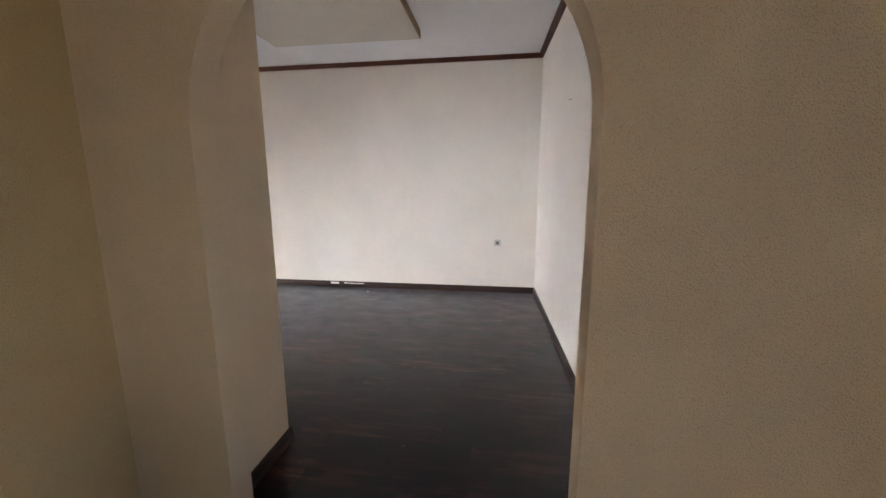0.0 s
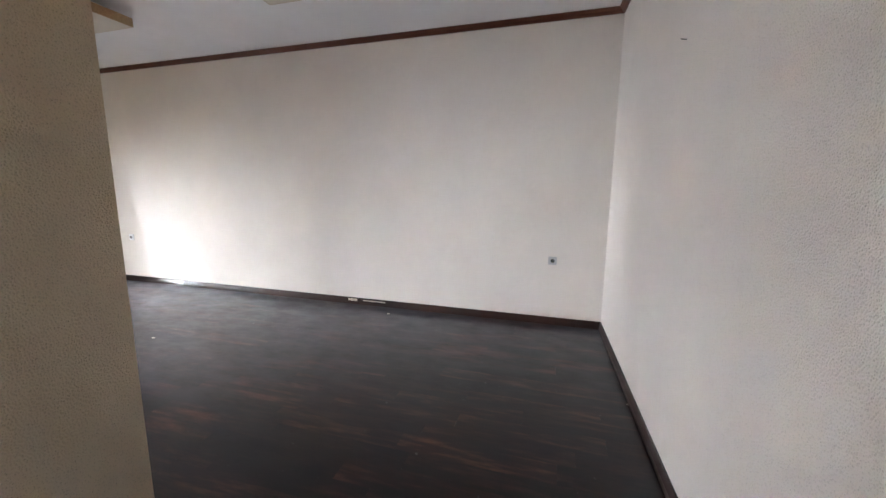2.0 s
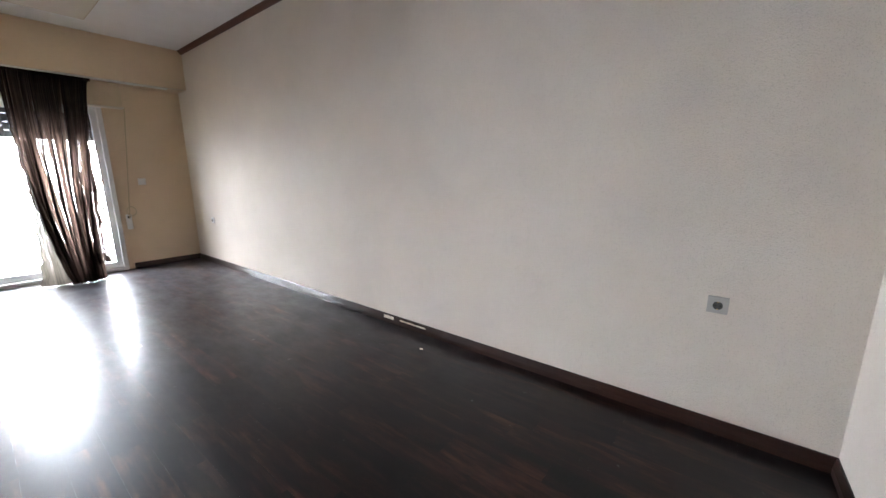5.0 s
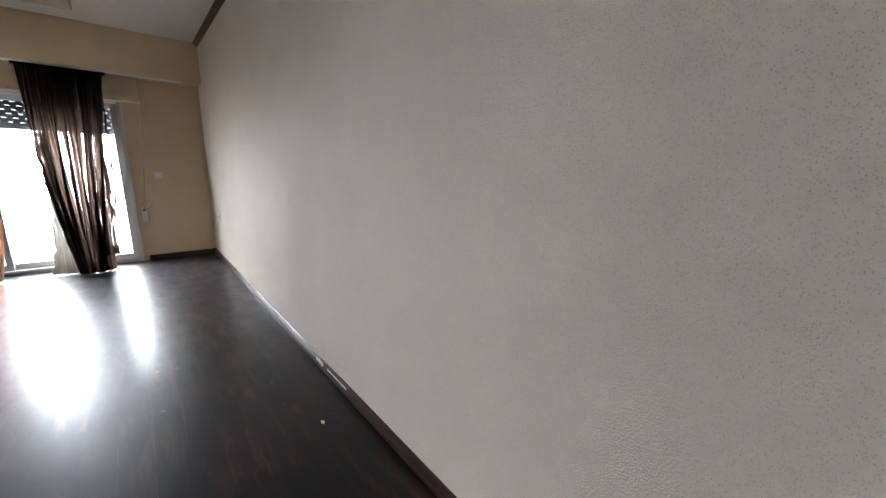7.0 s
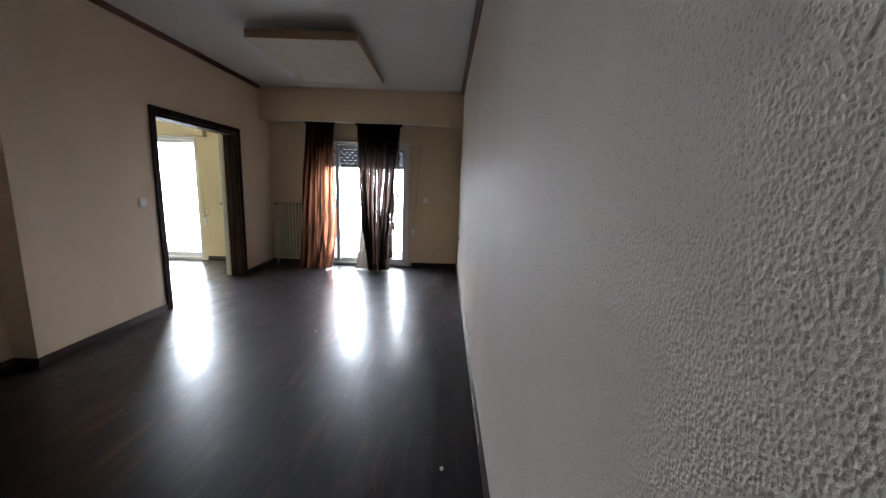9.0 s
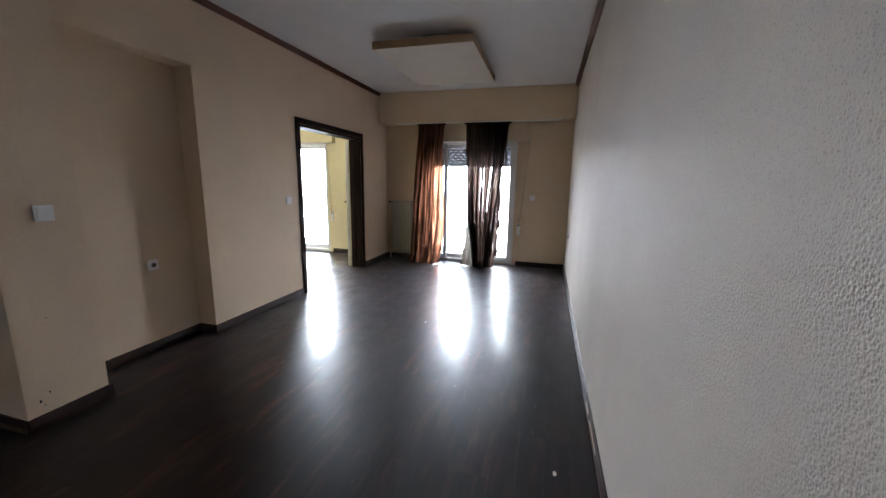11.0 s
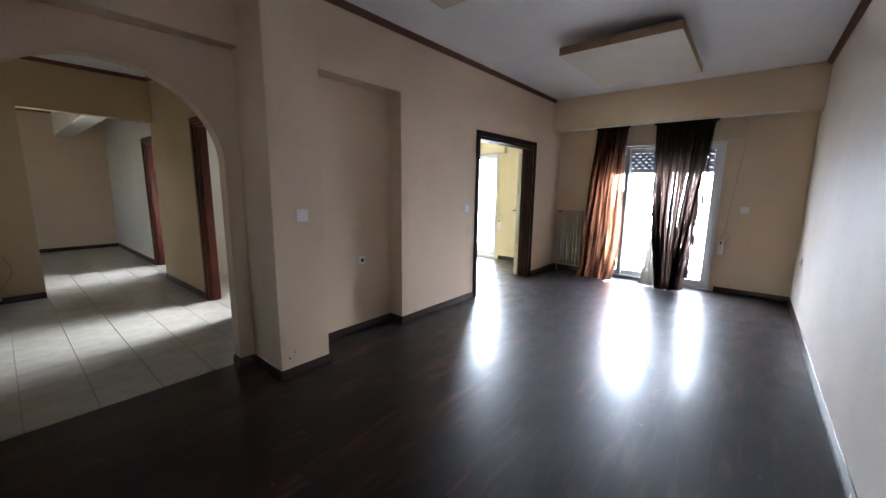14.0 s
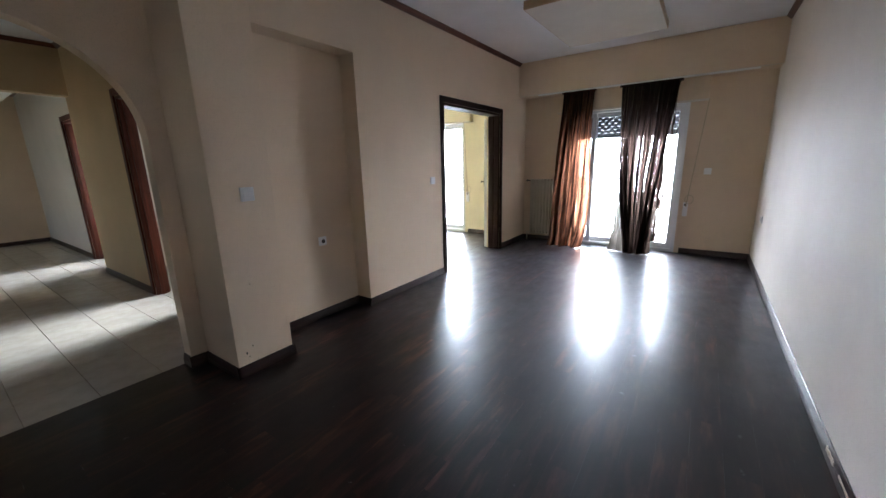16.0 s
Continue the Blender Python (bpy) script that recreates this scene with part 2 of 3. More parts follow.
M_WELL = plain("grey socket well", (0.05, 0.05, 0.05), 0.5)
M_BLACK = plain("black hole", (0.02, 0.02, 0.02), 0.6)
M_METAL = plain("brass screw", (0.5, 0.4, 0.22), 0.3, 1.0)
M_STEEL = plain("dark steel", (0.1, 0.1, 0.1), 0.35, 0.9)
M_ALU = plain("white aluminium", (0.75, 0.76, 0.77), 0.35, 0, 0.03)
M_BOX = plain("painted shutter box", (0.62, 0.5, 0.36), 0.5, 0, 0.06, 8)
M_SLAT = plain("shutter slat", (0.05, 0.05, 0.048), 0.5, 0, 0.08)
M_STRAP = plain("beige webbing", (0.5, 0.42, 0.3), 0.8)
M_CABLE = plain("cream corrugated cable", (0.55, 0.47, 0.34), 0.6, 0, 0.2, 60)
M_CHIP = plain("bare plaster chip", (0.75, 0.68, 0.58), 0.9, 0, 0.2, 90, 0.002)
M_CONC = plain("balcony concrete", (0.55, 0.53, 0.5), 0.9, 0, 0.15, 9)
M_GLASS = glass_mat()
M_DIMMER = dimmer_mat()
M_RUST = curtain_mat("rust sheer cloth", (0.016, 0.009, 0.008), (0.9, 0.36, 0.2), [(0.6, (0.0, 0.0, 0.0)), (0.75, (0.12, 0.12, 0.12))], 0.15, (15, 0.25, 1), 0.2)
M_STRIP = curtain_mat("torn rust sheer cloth", (0.016, 0.009, 0.008), (0.9, 0.42, 0.26), [(0.44, (0.0, 0.0, 0.0)), (0.52, (0.95, 0.95, 0.95))], 0.13, (17, 0.5, 1), 0.13)
M_BROWN = curtain_mat("brown striped sheer cloth", (0.01, 0.007, 0.006), (0.3, 0.19, 0.15), [(0.58, (0.0, 0.0, 0.0)), (0.68, (0.6, 0.6, 0.6))], 0.045, (24, 0.07, 1), 0.2)
M_LINING = curtain_mat("pale lining cloth", (0.4, 0.36, 0.3), (0.7, 0.62, 0.52), [(0.58, (0, 0, 0)), (0.7, (0.56, 0.56, 0.56))])
M_GLOW = glow_mat("bright overcast", (0.85, 0.9, 1.0), GLOW)

# ---- building helpers ----
def box(bm, x0, x1, y0, y1, z0, z1, bevel=0.0, segments=2):
    """A block, with its edges rounded where a bevel is given."""
    made = bmesh.ops.create_cube(bm, size=1.0)["verts"]
    for v in made:
        v.co = Vector(((x0 + x1) / 2 + v.co.x * (x1 - x0), (y0 + y1) / 2 + v.co.y * (y1 - y0), (z0 + z1) / 2 + v.co.z * (z1 - z0)))
    if bevel:
        edges = list({e for v in made for e in v.link_edges})
        bmesh.ops.bevel(bm, geom=edges, offset=bevel, segments=segments, affect="EDGES", profile=0.5)
    return bm


def block(*size, bevel=0.0):
    return box(bmesh.new(), *size, bevel=bevel)


def rod(bm, a, b, r, sides=12, r2=None):
    """A round bar from a to b."""
    a, b = Vector(a), Vector(b)
    m = Matrix.Translation((a + b) / 2) @ (b - a).to_track_quat("Z", "Y").to_matrix().to_4x4()
    bmesh.ops.create_cone(bm, cap_ends=True, segments=sides, radius1=r, radius2=r if r2 is None else r2, depth=(b - a).length, matrix=m)
    return bm


def mesh_of(name, bm, material, smooth=False):
    bmesh.ops.recalc_face_normals(bm, faces=bm.faces)
    me = bpy.data.meshes.new(name)
    bm.to_mesh(me)
    bm.free()
    me.materials.append(material)
    if smooth:
        for f in me.polygons:
            f.use_smooth = True
    return me


def structure(name, bm, material, label, category, smooth=False):
    return tagged(new(name, mesh_of(name, bm, material, smooth)), label, category, "", "structure")


def thing(name, place, label, category, group="", kind=""):
    ob = new(name)
    ob.empty_display_size = 0.1
    ob.location = place
    return tagged(ob, label, category, group, kind)


def root_of(ob):
    return ob.parent and root_of(ob.parent) or ob


def part(name, bm, material, parent, label="", smooth=False):
    """One mesh under a thing or a part; bm is in the room's own metres."""
    bmesh.ops.translate(bm, verts=bm.verts, vec=-root_of(parent).location)
    ob = new(name, mesh_of(name, bm, material, smooth))
    ob.parent = parent
    return tagged(ob, label)


# ---- plan ----
E = 0.507            # end wall
B = -6.31           # balcony wall
LW = -3.20          # wall with the double door
AW = -3.46          # arch wall, room side, at the pillar
AH = -3.57          # arch wall, hall side, at the pillar
AE = -3.60          # arch wall, room side, at the end wall
TL = -3.56          # where boards meet tiles
PX0, PX1, PY = -1.485, -1.09, -3.01   # pillar
CZ = 2.858          # ceiling
BZ = 2.372          # underside of the beam over the balcony door
FZ = 2.845           # lower ceiling of the far room
HX = -1.45          # hall's door wall
HY = -7.15          # hall's cross wall
T = 0.15

# ---- shell of the living room ----
structure("wall_north", block(B - T, E + T, 0.0, T, 0, CZ), M_CREAM, "cream textured wallpaper on a long bare wall", "wall")
SKEW = 0.026


def end_x(y):
    """The end wall stands a little out of square."""
    return E - SKEW * y


bm = bmesh.new()
low, high = [[bm.verts.new((end_x(y) + d, y, z)) for y, d in ((0.0, 0.0), (AE + 0.003, 0.0), (AE + 0.003, T), (0.0, T))] for z in (0, CZ)]
for i in range(4):
    j = (i + 1) % 4
    bm.faces.new((low[i], low[j], high[j], high[i]))
bm.faces.new(low)
bm.faces.new(high)
structure("wall_east", bm, M_CREAM, "cream textured wallpaper on the end wall", "wall")

# wall with niche and double door
D0, D1, DT = -5.32, -3.825, 2.055
H1A, H1B, HT = -5.55, -4.68, 2.1     # first door off the hall
NX = -2.485          # edge of the niche
bm = bmesh.new()
box(bm, -2.55, HX, -3.5, -3.381, 0, 2.4)
box(bm, D1, NX, -3.38, LW, 0, CZ)
box(bm, NX, PX0, -3.38, LW, 2.31, CZ)
box(bm, D0, D1, -3.38, LW, DT, CZ)
box(bm, B, D0, -3.38, LW, 0, CZ)
structure("wall_south", bm, M_BEIGE, "beige textured wall with a shallow niche and a double doorway", "wall")
structure("pillar", block(PX0, PX1, -3.5, PY, 0, CZ, bevel=0.004), M_BEIGE, "beige textured square pillar beside the arch", "pillar")

# balcony wall: window opening
W0, W1, WT = -2.44, -0.86, 2.1
R0, R1 = -6.2, -4.43
bm = bmesh.new()
box(bm, B - T, B, W1, 0.0, 0, CZ)
box(bm, B - T, B, -3.2, W0, 0, CZ)
box(bm, B - T, B, W0, W1, WT, CZ)
structure("wall_west", bm, M_BEIGE, "beige textured wall around the balcony door", "wall")
structure("beam", block(B, -6.0, -3.2, 0.0, BZ, CZ, bevel=0.006), M_BEIGE, "beige boxed beam over the balcony door", "beam")

# arch wall, a little out of square
def arch_lean(x):
    return 0.087 * (x + 1.0)


AX0, AX1, SPRING, APEX = -0.985, 0.258, 1.555, 2.15
bm = bmesh.new()
box(bm, HX, AX0, AH, AW, 0, CZ, 0.0)
box(bm, AX1, 1.6, AH, AW, 0, CZ, 0.0)
mid, half_w, steps = (AX0 + AX1) / 2, (AX1 - AX0) / 2, 48
curve = []
for i in range(steps + 1):
    a = math.pi * (1 - i / steps)
    cx, sz = math.cos(a), math.sin(a)
    curve.append((mid + half_w * cx, SPRING + (APEX - SPRING) * sz))
front = [(bm.verts.new((x, AW, z)), bm.verts.new((x, AW, CZ))) for x, z in curve]
back = [(bm.verts.new((x, AH, z)), bm.verts.new((x, AH, CZ))) for x, z in curve]
for i in range(steps):
    bm.faces.new((front[i][0], front[i + 1][0], front[i + 1][1], front[i][1]))
    bm.faces.new((back[i][0], back[i][1], back[i + 1][1], back[i + 1][0]))
    bm.faces.new((front[i][0], back[i][0], back[i + 1][0], front[i + 1][0]))
for v in bm.verts:
    v.co.y -= arch_lean(v.co.x)
structure("wall_arch", bm, M_BEIGE, "beige textured wall with a round-headed open archway", "wall")
BA = -3.35
structure("beam_arch", block(PX1, end_x(-3.34), -3.62, BA, 2.357, CZ, bevel=0.005), M_BEIGE, "beige boxed beam above the archway", "beam")

bm = block(B - T, E + T, -3.7, T, CZ, CZ + 0.12)
structure("ceiling", bm, M_CEIL, "smooth white painted living room ceiling", "ceiling")
bm = block(B - T, 3.0, -12.6, -3.7, CZ, CZ + 0.12)
structure("ceiling_hall", bm, M_CEIL, "smooth white painted hall ceiling", "ceiling")


def profile_run(name, a, b, inward, profile, material, label):
    """A moulding of the given profile (depth, height) along the wall from a to b; inward points into the room."""
    a, b, n = Vector(a), Vector(b), Vector(inward)
    bm = bmesh.new()
    ends = [[bm.verts.new(p + n * d + Vector((0, 0, z))) for d, z in profile] for p in (a, b)]
    k = len(profile)
    for i in range(k):
        j = (i + 1) % k
        bm.faces.new((ends[0][i], ends[0][j], ends[1][j], ends[1][i]))
    bm.faces.new(ends[0])
    bm.faces.new(ends[1])
    return structure(name, bm, material, label, "moulding" if "crown" in name else "skirting")


CROWN = [(0.0, -0.044), (0.012, -0.044), (0.015, -0.039), (0.022, -0.034), (0.027, -0.025), (0.04, -0.015), (0.043, -0.009), (0.05, -0.007), (0.05, -0.001), (0.0, -0.001)]
SKIRT = [(0.0, 0.0), (0.016, 0.0), (0.016, 0.034), (0.0145, 0.04), (0.007, 0.072), (0.004, 0.076), (0.0, 0.076)]
LC = "dark reddish stained wooden cornice under the ceiling"
LS = "dark stained wooden skirting board along the wall"
for a, b, n in (((-6.0, 0, CZ), (E, 0, CZ), (0, -1, 0)), ((E, 0, CZ), (end_x(BA), BA, CZ), (-1, 0, 0)), ((-6.0, LW, CZ), (PX0, LW, CZ), (0, 1, 0)),
                ((HX, HY, CZ), (1.5, HY, CZ), (0, 1, 0)), ((HX, HY, CZ), (HX, -3.54, CZ), (1, 0, 0)),
                ((-1.6, -11.6, FZ), (2.6, -11.6, FZ), (0, 1, 0)), ((-1.6, -11.6, FZ), (-1.6, HY - 0.16, FZ), (1, 0, 0))):
    profile_run("crown", a, b, n, CROWN, M_CROWN, LC)
for a, b, n in (((B, 0, 0), (E, 0, 0), (0, -1, 0)), ((E, 0, 0), (end_x(AE), AE, 0), (-1, 0, 0)),
                ((B, -0.80, 0), (B, 0, 0), (1, 0, 0)), ((B, -3.2, 0), (B, -2.46, 0), (1, 0, 0)),
                ((B, LW, 0), (D0 - 0.07, LW, 0), (0, 1, 0)), ((-3.755, LW, 0), (NX, LW, 0), (0, 1, 0)),
                ((NX, -3.38, 0), (PX0, -3.38, 0), (0, 1, 0)), ((NX, -3.38, 0), (NX, LW + 0.016, 0), (1, 0, 0)),
                ((PX0, -3.38, 0), (PX0, PY + 0.016, 0), (-1, 0, 0)), ((PX0 - 0.016, PY, 0), (PX1 + 0.016, PY, 0), (0, 1, 0)),
                ((PX1, AW, 0), (PX1, PY + 0.016, 0), (1, 0, 0)), ((PX1, AW - arch_lean(PX1), 0), (AX0 + 0.016, AW - arch_lean(AX0), 0), (0, 1, 0)),
                ((AX0, AH, 0), (AX0, AW, 0), (1, 0, 0)), ((AX1 - 0.016, AW - arch_lean(AX1), 0), (end_x(AE), AE, 0), (0, 1, 0)),
                ((AX1, AH - arch_lean(AX1), 0), (AX1, AW - arch_lean(AX1), 0), (-1, 0, 0)),
                ((HX, H1A - 0.07, 0), (HX, HY - 0.16, 0), (1, 0, 0)), ((-0.17, HY, 0), (1.6, HY, 0), (0, 1, 0)),
                ((-1.6, -11.6, 0), (2.6, -11.6, 0), (0, 1, 0)), ((-1.6, -11.6, 0), (-1.6, -8.6, 0), (1, 0, 0)),
                ((B, -4.36, 0), (B, -3.38, 0), (1, 0, 0)), ((-3.05, -3.81, 0), (-3.05, -6.9, 0), (1, 0, 0))):
    profile_run("baseboard", a, b, n, SKIRT, M_SKIRT, LS)

# ---- hall and side rooms ----
H2A, H2B = -8.5, -7.72              # second one
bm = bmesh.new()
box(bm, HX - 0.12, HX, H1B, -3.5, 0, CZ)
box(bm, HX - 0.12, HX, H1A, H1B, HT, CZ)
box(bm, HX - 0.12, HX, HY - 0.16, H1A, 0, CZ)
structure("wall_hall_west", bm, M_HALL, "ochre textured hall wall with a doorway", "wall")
bm = bmesh.new()
box(bm, -1.72, -1.6, H2B, HY - 0.16, 0, CZ)
box(bm, -1.72, -1.6, H2A, H2B, HT, CZ)
box(bm, -1.72, -1.6, -11.6, H2A, 0, CZ)
structure("wall_far_west", bm, M_PALE, "pale wall of the far room with a doorway", "wall")
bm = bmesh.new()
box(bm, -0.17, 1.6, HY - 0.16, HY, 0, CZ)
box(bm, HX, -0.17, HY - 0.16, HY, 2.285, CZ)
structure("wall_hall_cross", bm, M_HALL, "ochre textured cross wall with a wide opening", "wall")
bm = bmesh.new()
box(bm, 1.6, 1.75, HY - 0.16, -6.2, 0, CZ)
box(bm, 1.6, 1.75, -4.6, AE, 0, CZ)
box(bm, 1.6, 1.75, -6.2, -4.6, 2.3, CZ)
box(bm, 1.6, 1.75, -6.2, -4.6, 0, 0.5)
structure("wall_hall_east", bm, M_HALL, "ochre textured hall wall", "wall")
structure("wall_far_south", block(-1.72, 2.75, -11.75, -11.6, 0, CZ), M_BEIGE, "bare beige wall of the far room", "wall")
bm = bmesh.new()
box(bm, 2.6, 2.75, -11.6, -10.3, 0, CZ)
box(bm, 2.6, 2.75, -8.1, HY - 0.16, 0, CZ)
box(bm, 2.6, 2.75, -10.3, -8.1, 2.3, CZ)
box(bm, 2.6, 2.75, -10.3, -8.1, 0, 0.5)
structure("wall_far_east", bm, M_BEIGE, "bare beige side wall of the far room", "wall")
structure("wall_far_north", block(1.75, 2.6, HY - 0.16, HY, 0, CZ), M_BEIGE, "bare beige wall closing the far room", "wall")
structure("ceiling_far", block(-1.72, 2.75, -11.75, HY - 0.16, FZ, CZ), M_CEIL, "smooth white painted far room ceiling", "ceiling")
structure("beam_far", block(-1.1, -0.82, -11.6, HY - 0.16, 2.37, FZ, bevel=0.006), M_PALE, "pale boxed beam under the far room ceiling", "beam")

# room behind the first hall door, and the one behind the second
for tag, y0, y1, wy0, wy1 in (("third", -6.9, -3.81, -5.65, -4.4), ("fourth", -10.9, -7.15, -9.3, -7.9)):
    bm = bmesh.new()
    box(bm, -3.17, -3.05, y0, wy0, 0, CZ)
    box(bm, -3.17, -3.05, wy1, y1, 0, CZ)
    box(bm, -3.17, -3.05, wy0, wy1, 2.2, CZ)
    box(bm, -3.17, -3.05, wy0, wy1, 0, 0.7)
    box(bm, -3.17, -1.62 if tag == "third" else -1.72, y0 - 0.12, y0, 0, CZ)
    box(bm, -3.17, -1.62 if tag == "third" else -1.72, y1, y1 + 0.12, 0, CZ)
    structure("wall_room_" + tag, bm, M_PALE, "pale painted walls of a side room", "wall")

# room behind the double door
bm = bmesh.new()
box(bm, B - T, B, R1, -3.38, 0, CZ)
box(bm, B - T, B, R0, R1, WT, CZ)
box(bm, B - T, B, -6.9, R0, 0, CZ)
structure("wall_room_second", bm, M_YELLOW, "yellow wall with a balcony door", "wall")
structure("wall_room_second_south", block(B - T, -3.2, -7.05, -6.9, 0, CZ), M_YELLOW, "plain yellow room wall", "wall")
structure("wall_room_second_east", block(-3.32, -3.2, -6.9, -3.38, 0, CZ), M_YELLOW, "plain yellow room wall", "wall")
structure("wall_room_second_north", block(B, D0, -3.42, -3.384, 0, CZ), M_YELLOW, "plain yellow room wall", "wall")
structure("beam_second", block(B, -6.02, -6.9, -3.4, 2.4, CZ, bevel=0.005), M_YELLOW, "yellow boxed beam over the balcony door", "beam")

# outside
structure("balcony_floor", block(-7.9, B - T, -7.5, 0.8, -0.12, -0.03), M_CONC, "grey concrete balcony slab", "balcony")
bm = bmesh.new()
vs = [bm.verts.new(p) for p in ((-60, -70, -40), (-60, 70, -40), (-60, 70, 45), (-60, -70, 45))]
bm.faces.new(vs)
structure("backdrop", bm, M_GLOW, "bright hazy overcast distance beyond the balcony", "sky")

ob = thing("balcony_railing", (-7.7, -3.3, -0.03), "pale metal balcony railing lost in the glare", "railing")
for z in (0.9, 1.0):
    part("rail", rod(bmesh.new(), (-7.7, -7.4, z), (-7.7, 0.7, z), 0.009, 8), M_ALU, ob)
for i in range(4):
    part("post", rod(bmesh.new(), (-7.7, -7.3 + i * 2.6, -0.03), (-7.7, -7.3 + i * 2.6, 1.0), 0.01, 8), M_ALU, ob)

# ---- doors and windows ----
def door_frame(name, x0, x1, y0, y1, top, wide, material, label, axis):
    """Jamb lining and casings on both faces of a doorway. axis 'x': the wall runs along x."""
    ob = thing(name, ((x0 + x1) / 2, (y0 + y1) / 2, 0), label, "door frame", "", "structure")
    if axis == "x":
        for s, xa, xb in ((-1, x0 - wide, x0), (1, x1, x1 + wide)):
            for ya, yb in ((y1, y1 + 0.018), (y0 - 0.018, y0)):
                part("casing", block(xa, xb, ya, yb, 0, top + wide, bevel=0.004), material, ob)
        for ya, yb in ((y1, y1 + 0.018), (y0 - 0.018, y0)):
            part("head_casing", block(x0, x1, ya, yb, top, top + wide, bevel=0.004), material, ob)
            part("bead", block(x0, x1, ya, yb + 0.006, top + 0.012, top + 0.024, bevel=0.003), material, ob)
        part("jamb", block(x0, x0 + 0.03, y0, y1, 0, top, bevel=0.003), material, ob)
        part("jamb", block(x1 - 0.03, x1, y0, y1, 0, top, bevel=0.003), material, ob)
        part("head", block(x0 + 0.03, x1 - 0.03, y0, y1, top - 0.03, top, bevel=0.003), material, ob)
        part("stop", block(x0 + 0.03, x0 + 0.042, y0 + 0.05, y0 + 0.09, 0, top - 0.03), material, ob)
        part("stop", block(x1 - 0.042, x1 - 0.03, y0 + 0.05, y0 + 0.09, 0, top - 0.03), material, ob)
    else:
        for ya, yb in ((y0 - wide, y0), (y1, y1 + wide)):
            for xa, xb in ((x1, x1 + 0.018), (x0 - 0.018, x0)):
                part("casing", block(xa, xb, ya, yb, 0, top + wide, bevel=0.004), material, ob)
        for xa, xb in ((x1, x1 + 0.018), (x0 - 0.018, x0)):
            part("head_casing", block(xa, xb, y0, y1, top, top + wide, bevel=0.004), material, ob)
        part("jamb", block(x0, x1, y0, y0 + 0.03, 0, top, bevel=0.003), material, ob)
        part("jamb", block(x0, x1, y1 - 0.03, y1, 0, top, bevel=0.003), material, ob)
        part("head", block(x0, x1, y0 + 0.03, y1 - 0.03, top - 0.03, top, bevel=0.003), material, ob)
        part("stop", block(x0 + 0.04, x0 + 0.08, y0 + 0.03, y0 + 0.042, 0, top - 0.03), material, ob)
    return ob


door_frame("door_1", D0, D1, -3.38, LW, DT, 0.068, M_DOOR_DARK, "dark stained wooden frame of an open double doorway", "x")
door_frame("door_2", HX - 0.12, HX, H1A, H1B, HT, 0.07, M_DOOR_RED, "mahogany stained wooden frame of a hall doorway", "y")
door_frame("door_3", -1.72, -1.6, H2A, H2B, HT, 0.07, M_DOOR_RED, "mahogany stained wooden frame of a far doorway", "y")


def leaf(hinge, angle, width, label):
    """A white door leaf, open, hinged at a point and turned by an angle."""
    ob = thing("door_leaf", hinge, label, "door")
    hx, hy, hz = hinge
    part("panel", block(hx, hx + width, hy - 0.02, hy + 0.02, 0.012, 2.0, bevel=0.003), M_WHITE, ob)
    h = part("handle", rod(rod(bmesh.new(), (hx + width - 0.06, hy + 0.07, 1.03), (hx + width - 0.06, hy - 0.07, 1.03), 0.009),
                           (hx + width - 0.06, hy + 0.065, 1.03), (hx + width - 0.17, hy + 0.065, 1.03), 0.011), M_BLACK, ob, "dark metal lever handle")
    part("rose", block(hx + width - 0.08, hx + width - 0.04, hy - 0.027, hy + 0.027, 0.96, 1.1, bevel=0.004), M_STEEL, ob)
    part("floor_bolt", block(hx + width - 0.03, hx + width + 0.008, hy - 0.025, hy + 0.025, 0.02, 0.09, bevel=0.004), M_STEEL, ob)
    ob.rotation_euler = (0, 0, radians(angle))
    return ob


leaf((D0 + 0.02, -3.43, 0), 208.5, 0.72, "white lacquered door leaf standing wide open")


def sliding_window(name, y0, y1, top, panes, label):
    """A white aluminium balcony door with sliding sashes in the balcony wall."""
    ob = thing(name, (B - 0.08, (y0 + y1) / 2, 0), label, "window", "", "structure")
    xa, xb = B - 0.13, B + 0.004
    part("window_frame", block(xa, xb, y0, y0 + 0.05, 0, top, bevel=0.004), M_ALU, ob)
    part("window_frame", block(xa, xb, y1 - 0.05, y1, 0, top, bevel=0.004), M_ALU, ob)
    part("head_rail", block(xa, xb, y0 + 0.05, y1 - 0.05, top - 0.05, top, bevel=0.004), M_ALU, ob)
    part("sill_rail", block(xa, xb, y0 + 0.05, y1 - 0.05, 0.0, 0.045, bevel=0.004), M_ALU, ob)
    for i, (s0, s1) in enumerate(panes):
        x = B - 0.06 - 0.045 * (i % 2)
        sash = part("sash", block(x - 0.018, x + 0.018, s0, s0 + 0.062, 0.045, top - 0.05, bevel=0.004), M_ALU, ob)
        part("stile", block(x - 0.018, x + 0.018, s1 - 0.062, s1, 0.045, top - 0.05, bevel=0.004), M_ALU, sash)
        part("rail", block(x - 0.018, x + 0.018, s0 + 0.062, s1 - 0.062, 0.045, 0.12, bevel=0.004), M_ALU, sash)
        part("rail", block(x - 0.018, x + 0.018, s0 + 0.062, s1 - 0.062, top - 0.11, top - 0.05, bevel=0.004), M_ALU, sash)
        g = part("pane", block(x - 0.003, x + 0.003, s0 + 0.06, s1 - 0.06, 0.118, top - 0.108), M_GLASS, ob, "clear window glass")
        g.visible_shadow = False
        part("latch", block(x + 0.018, x + 0.034, s1 - 0.045, s1 - 0.017, 0.98, 1.12, bevel=0.005), M_ALU, sash)
    return ob


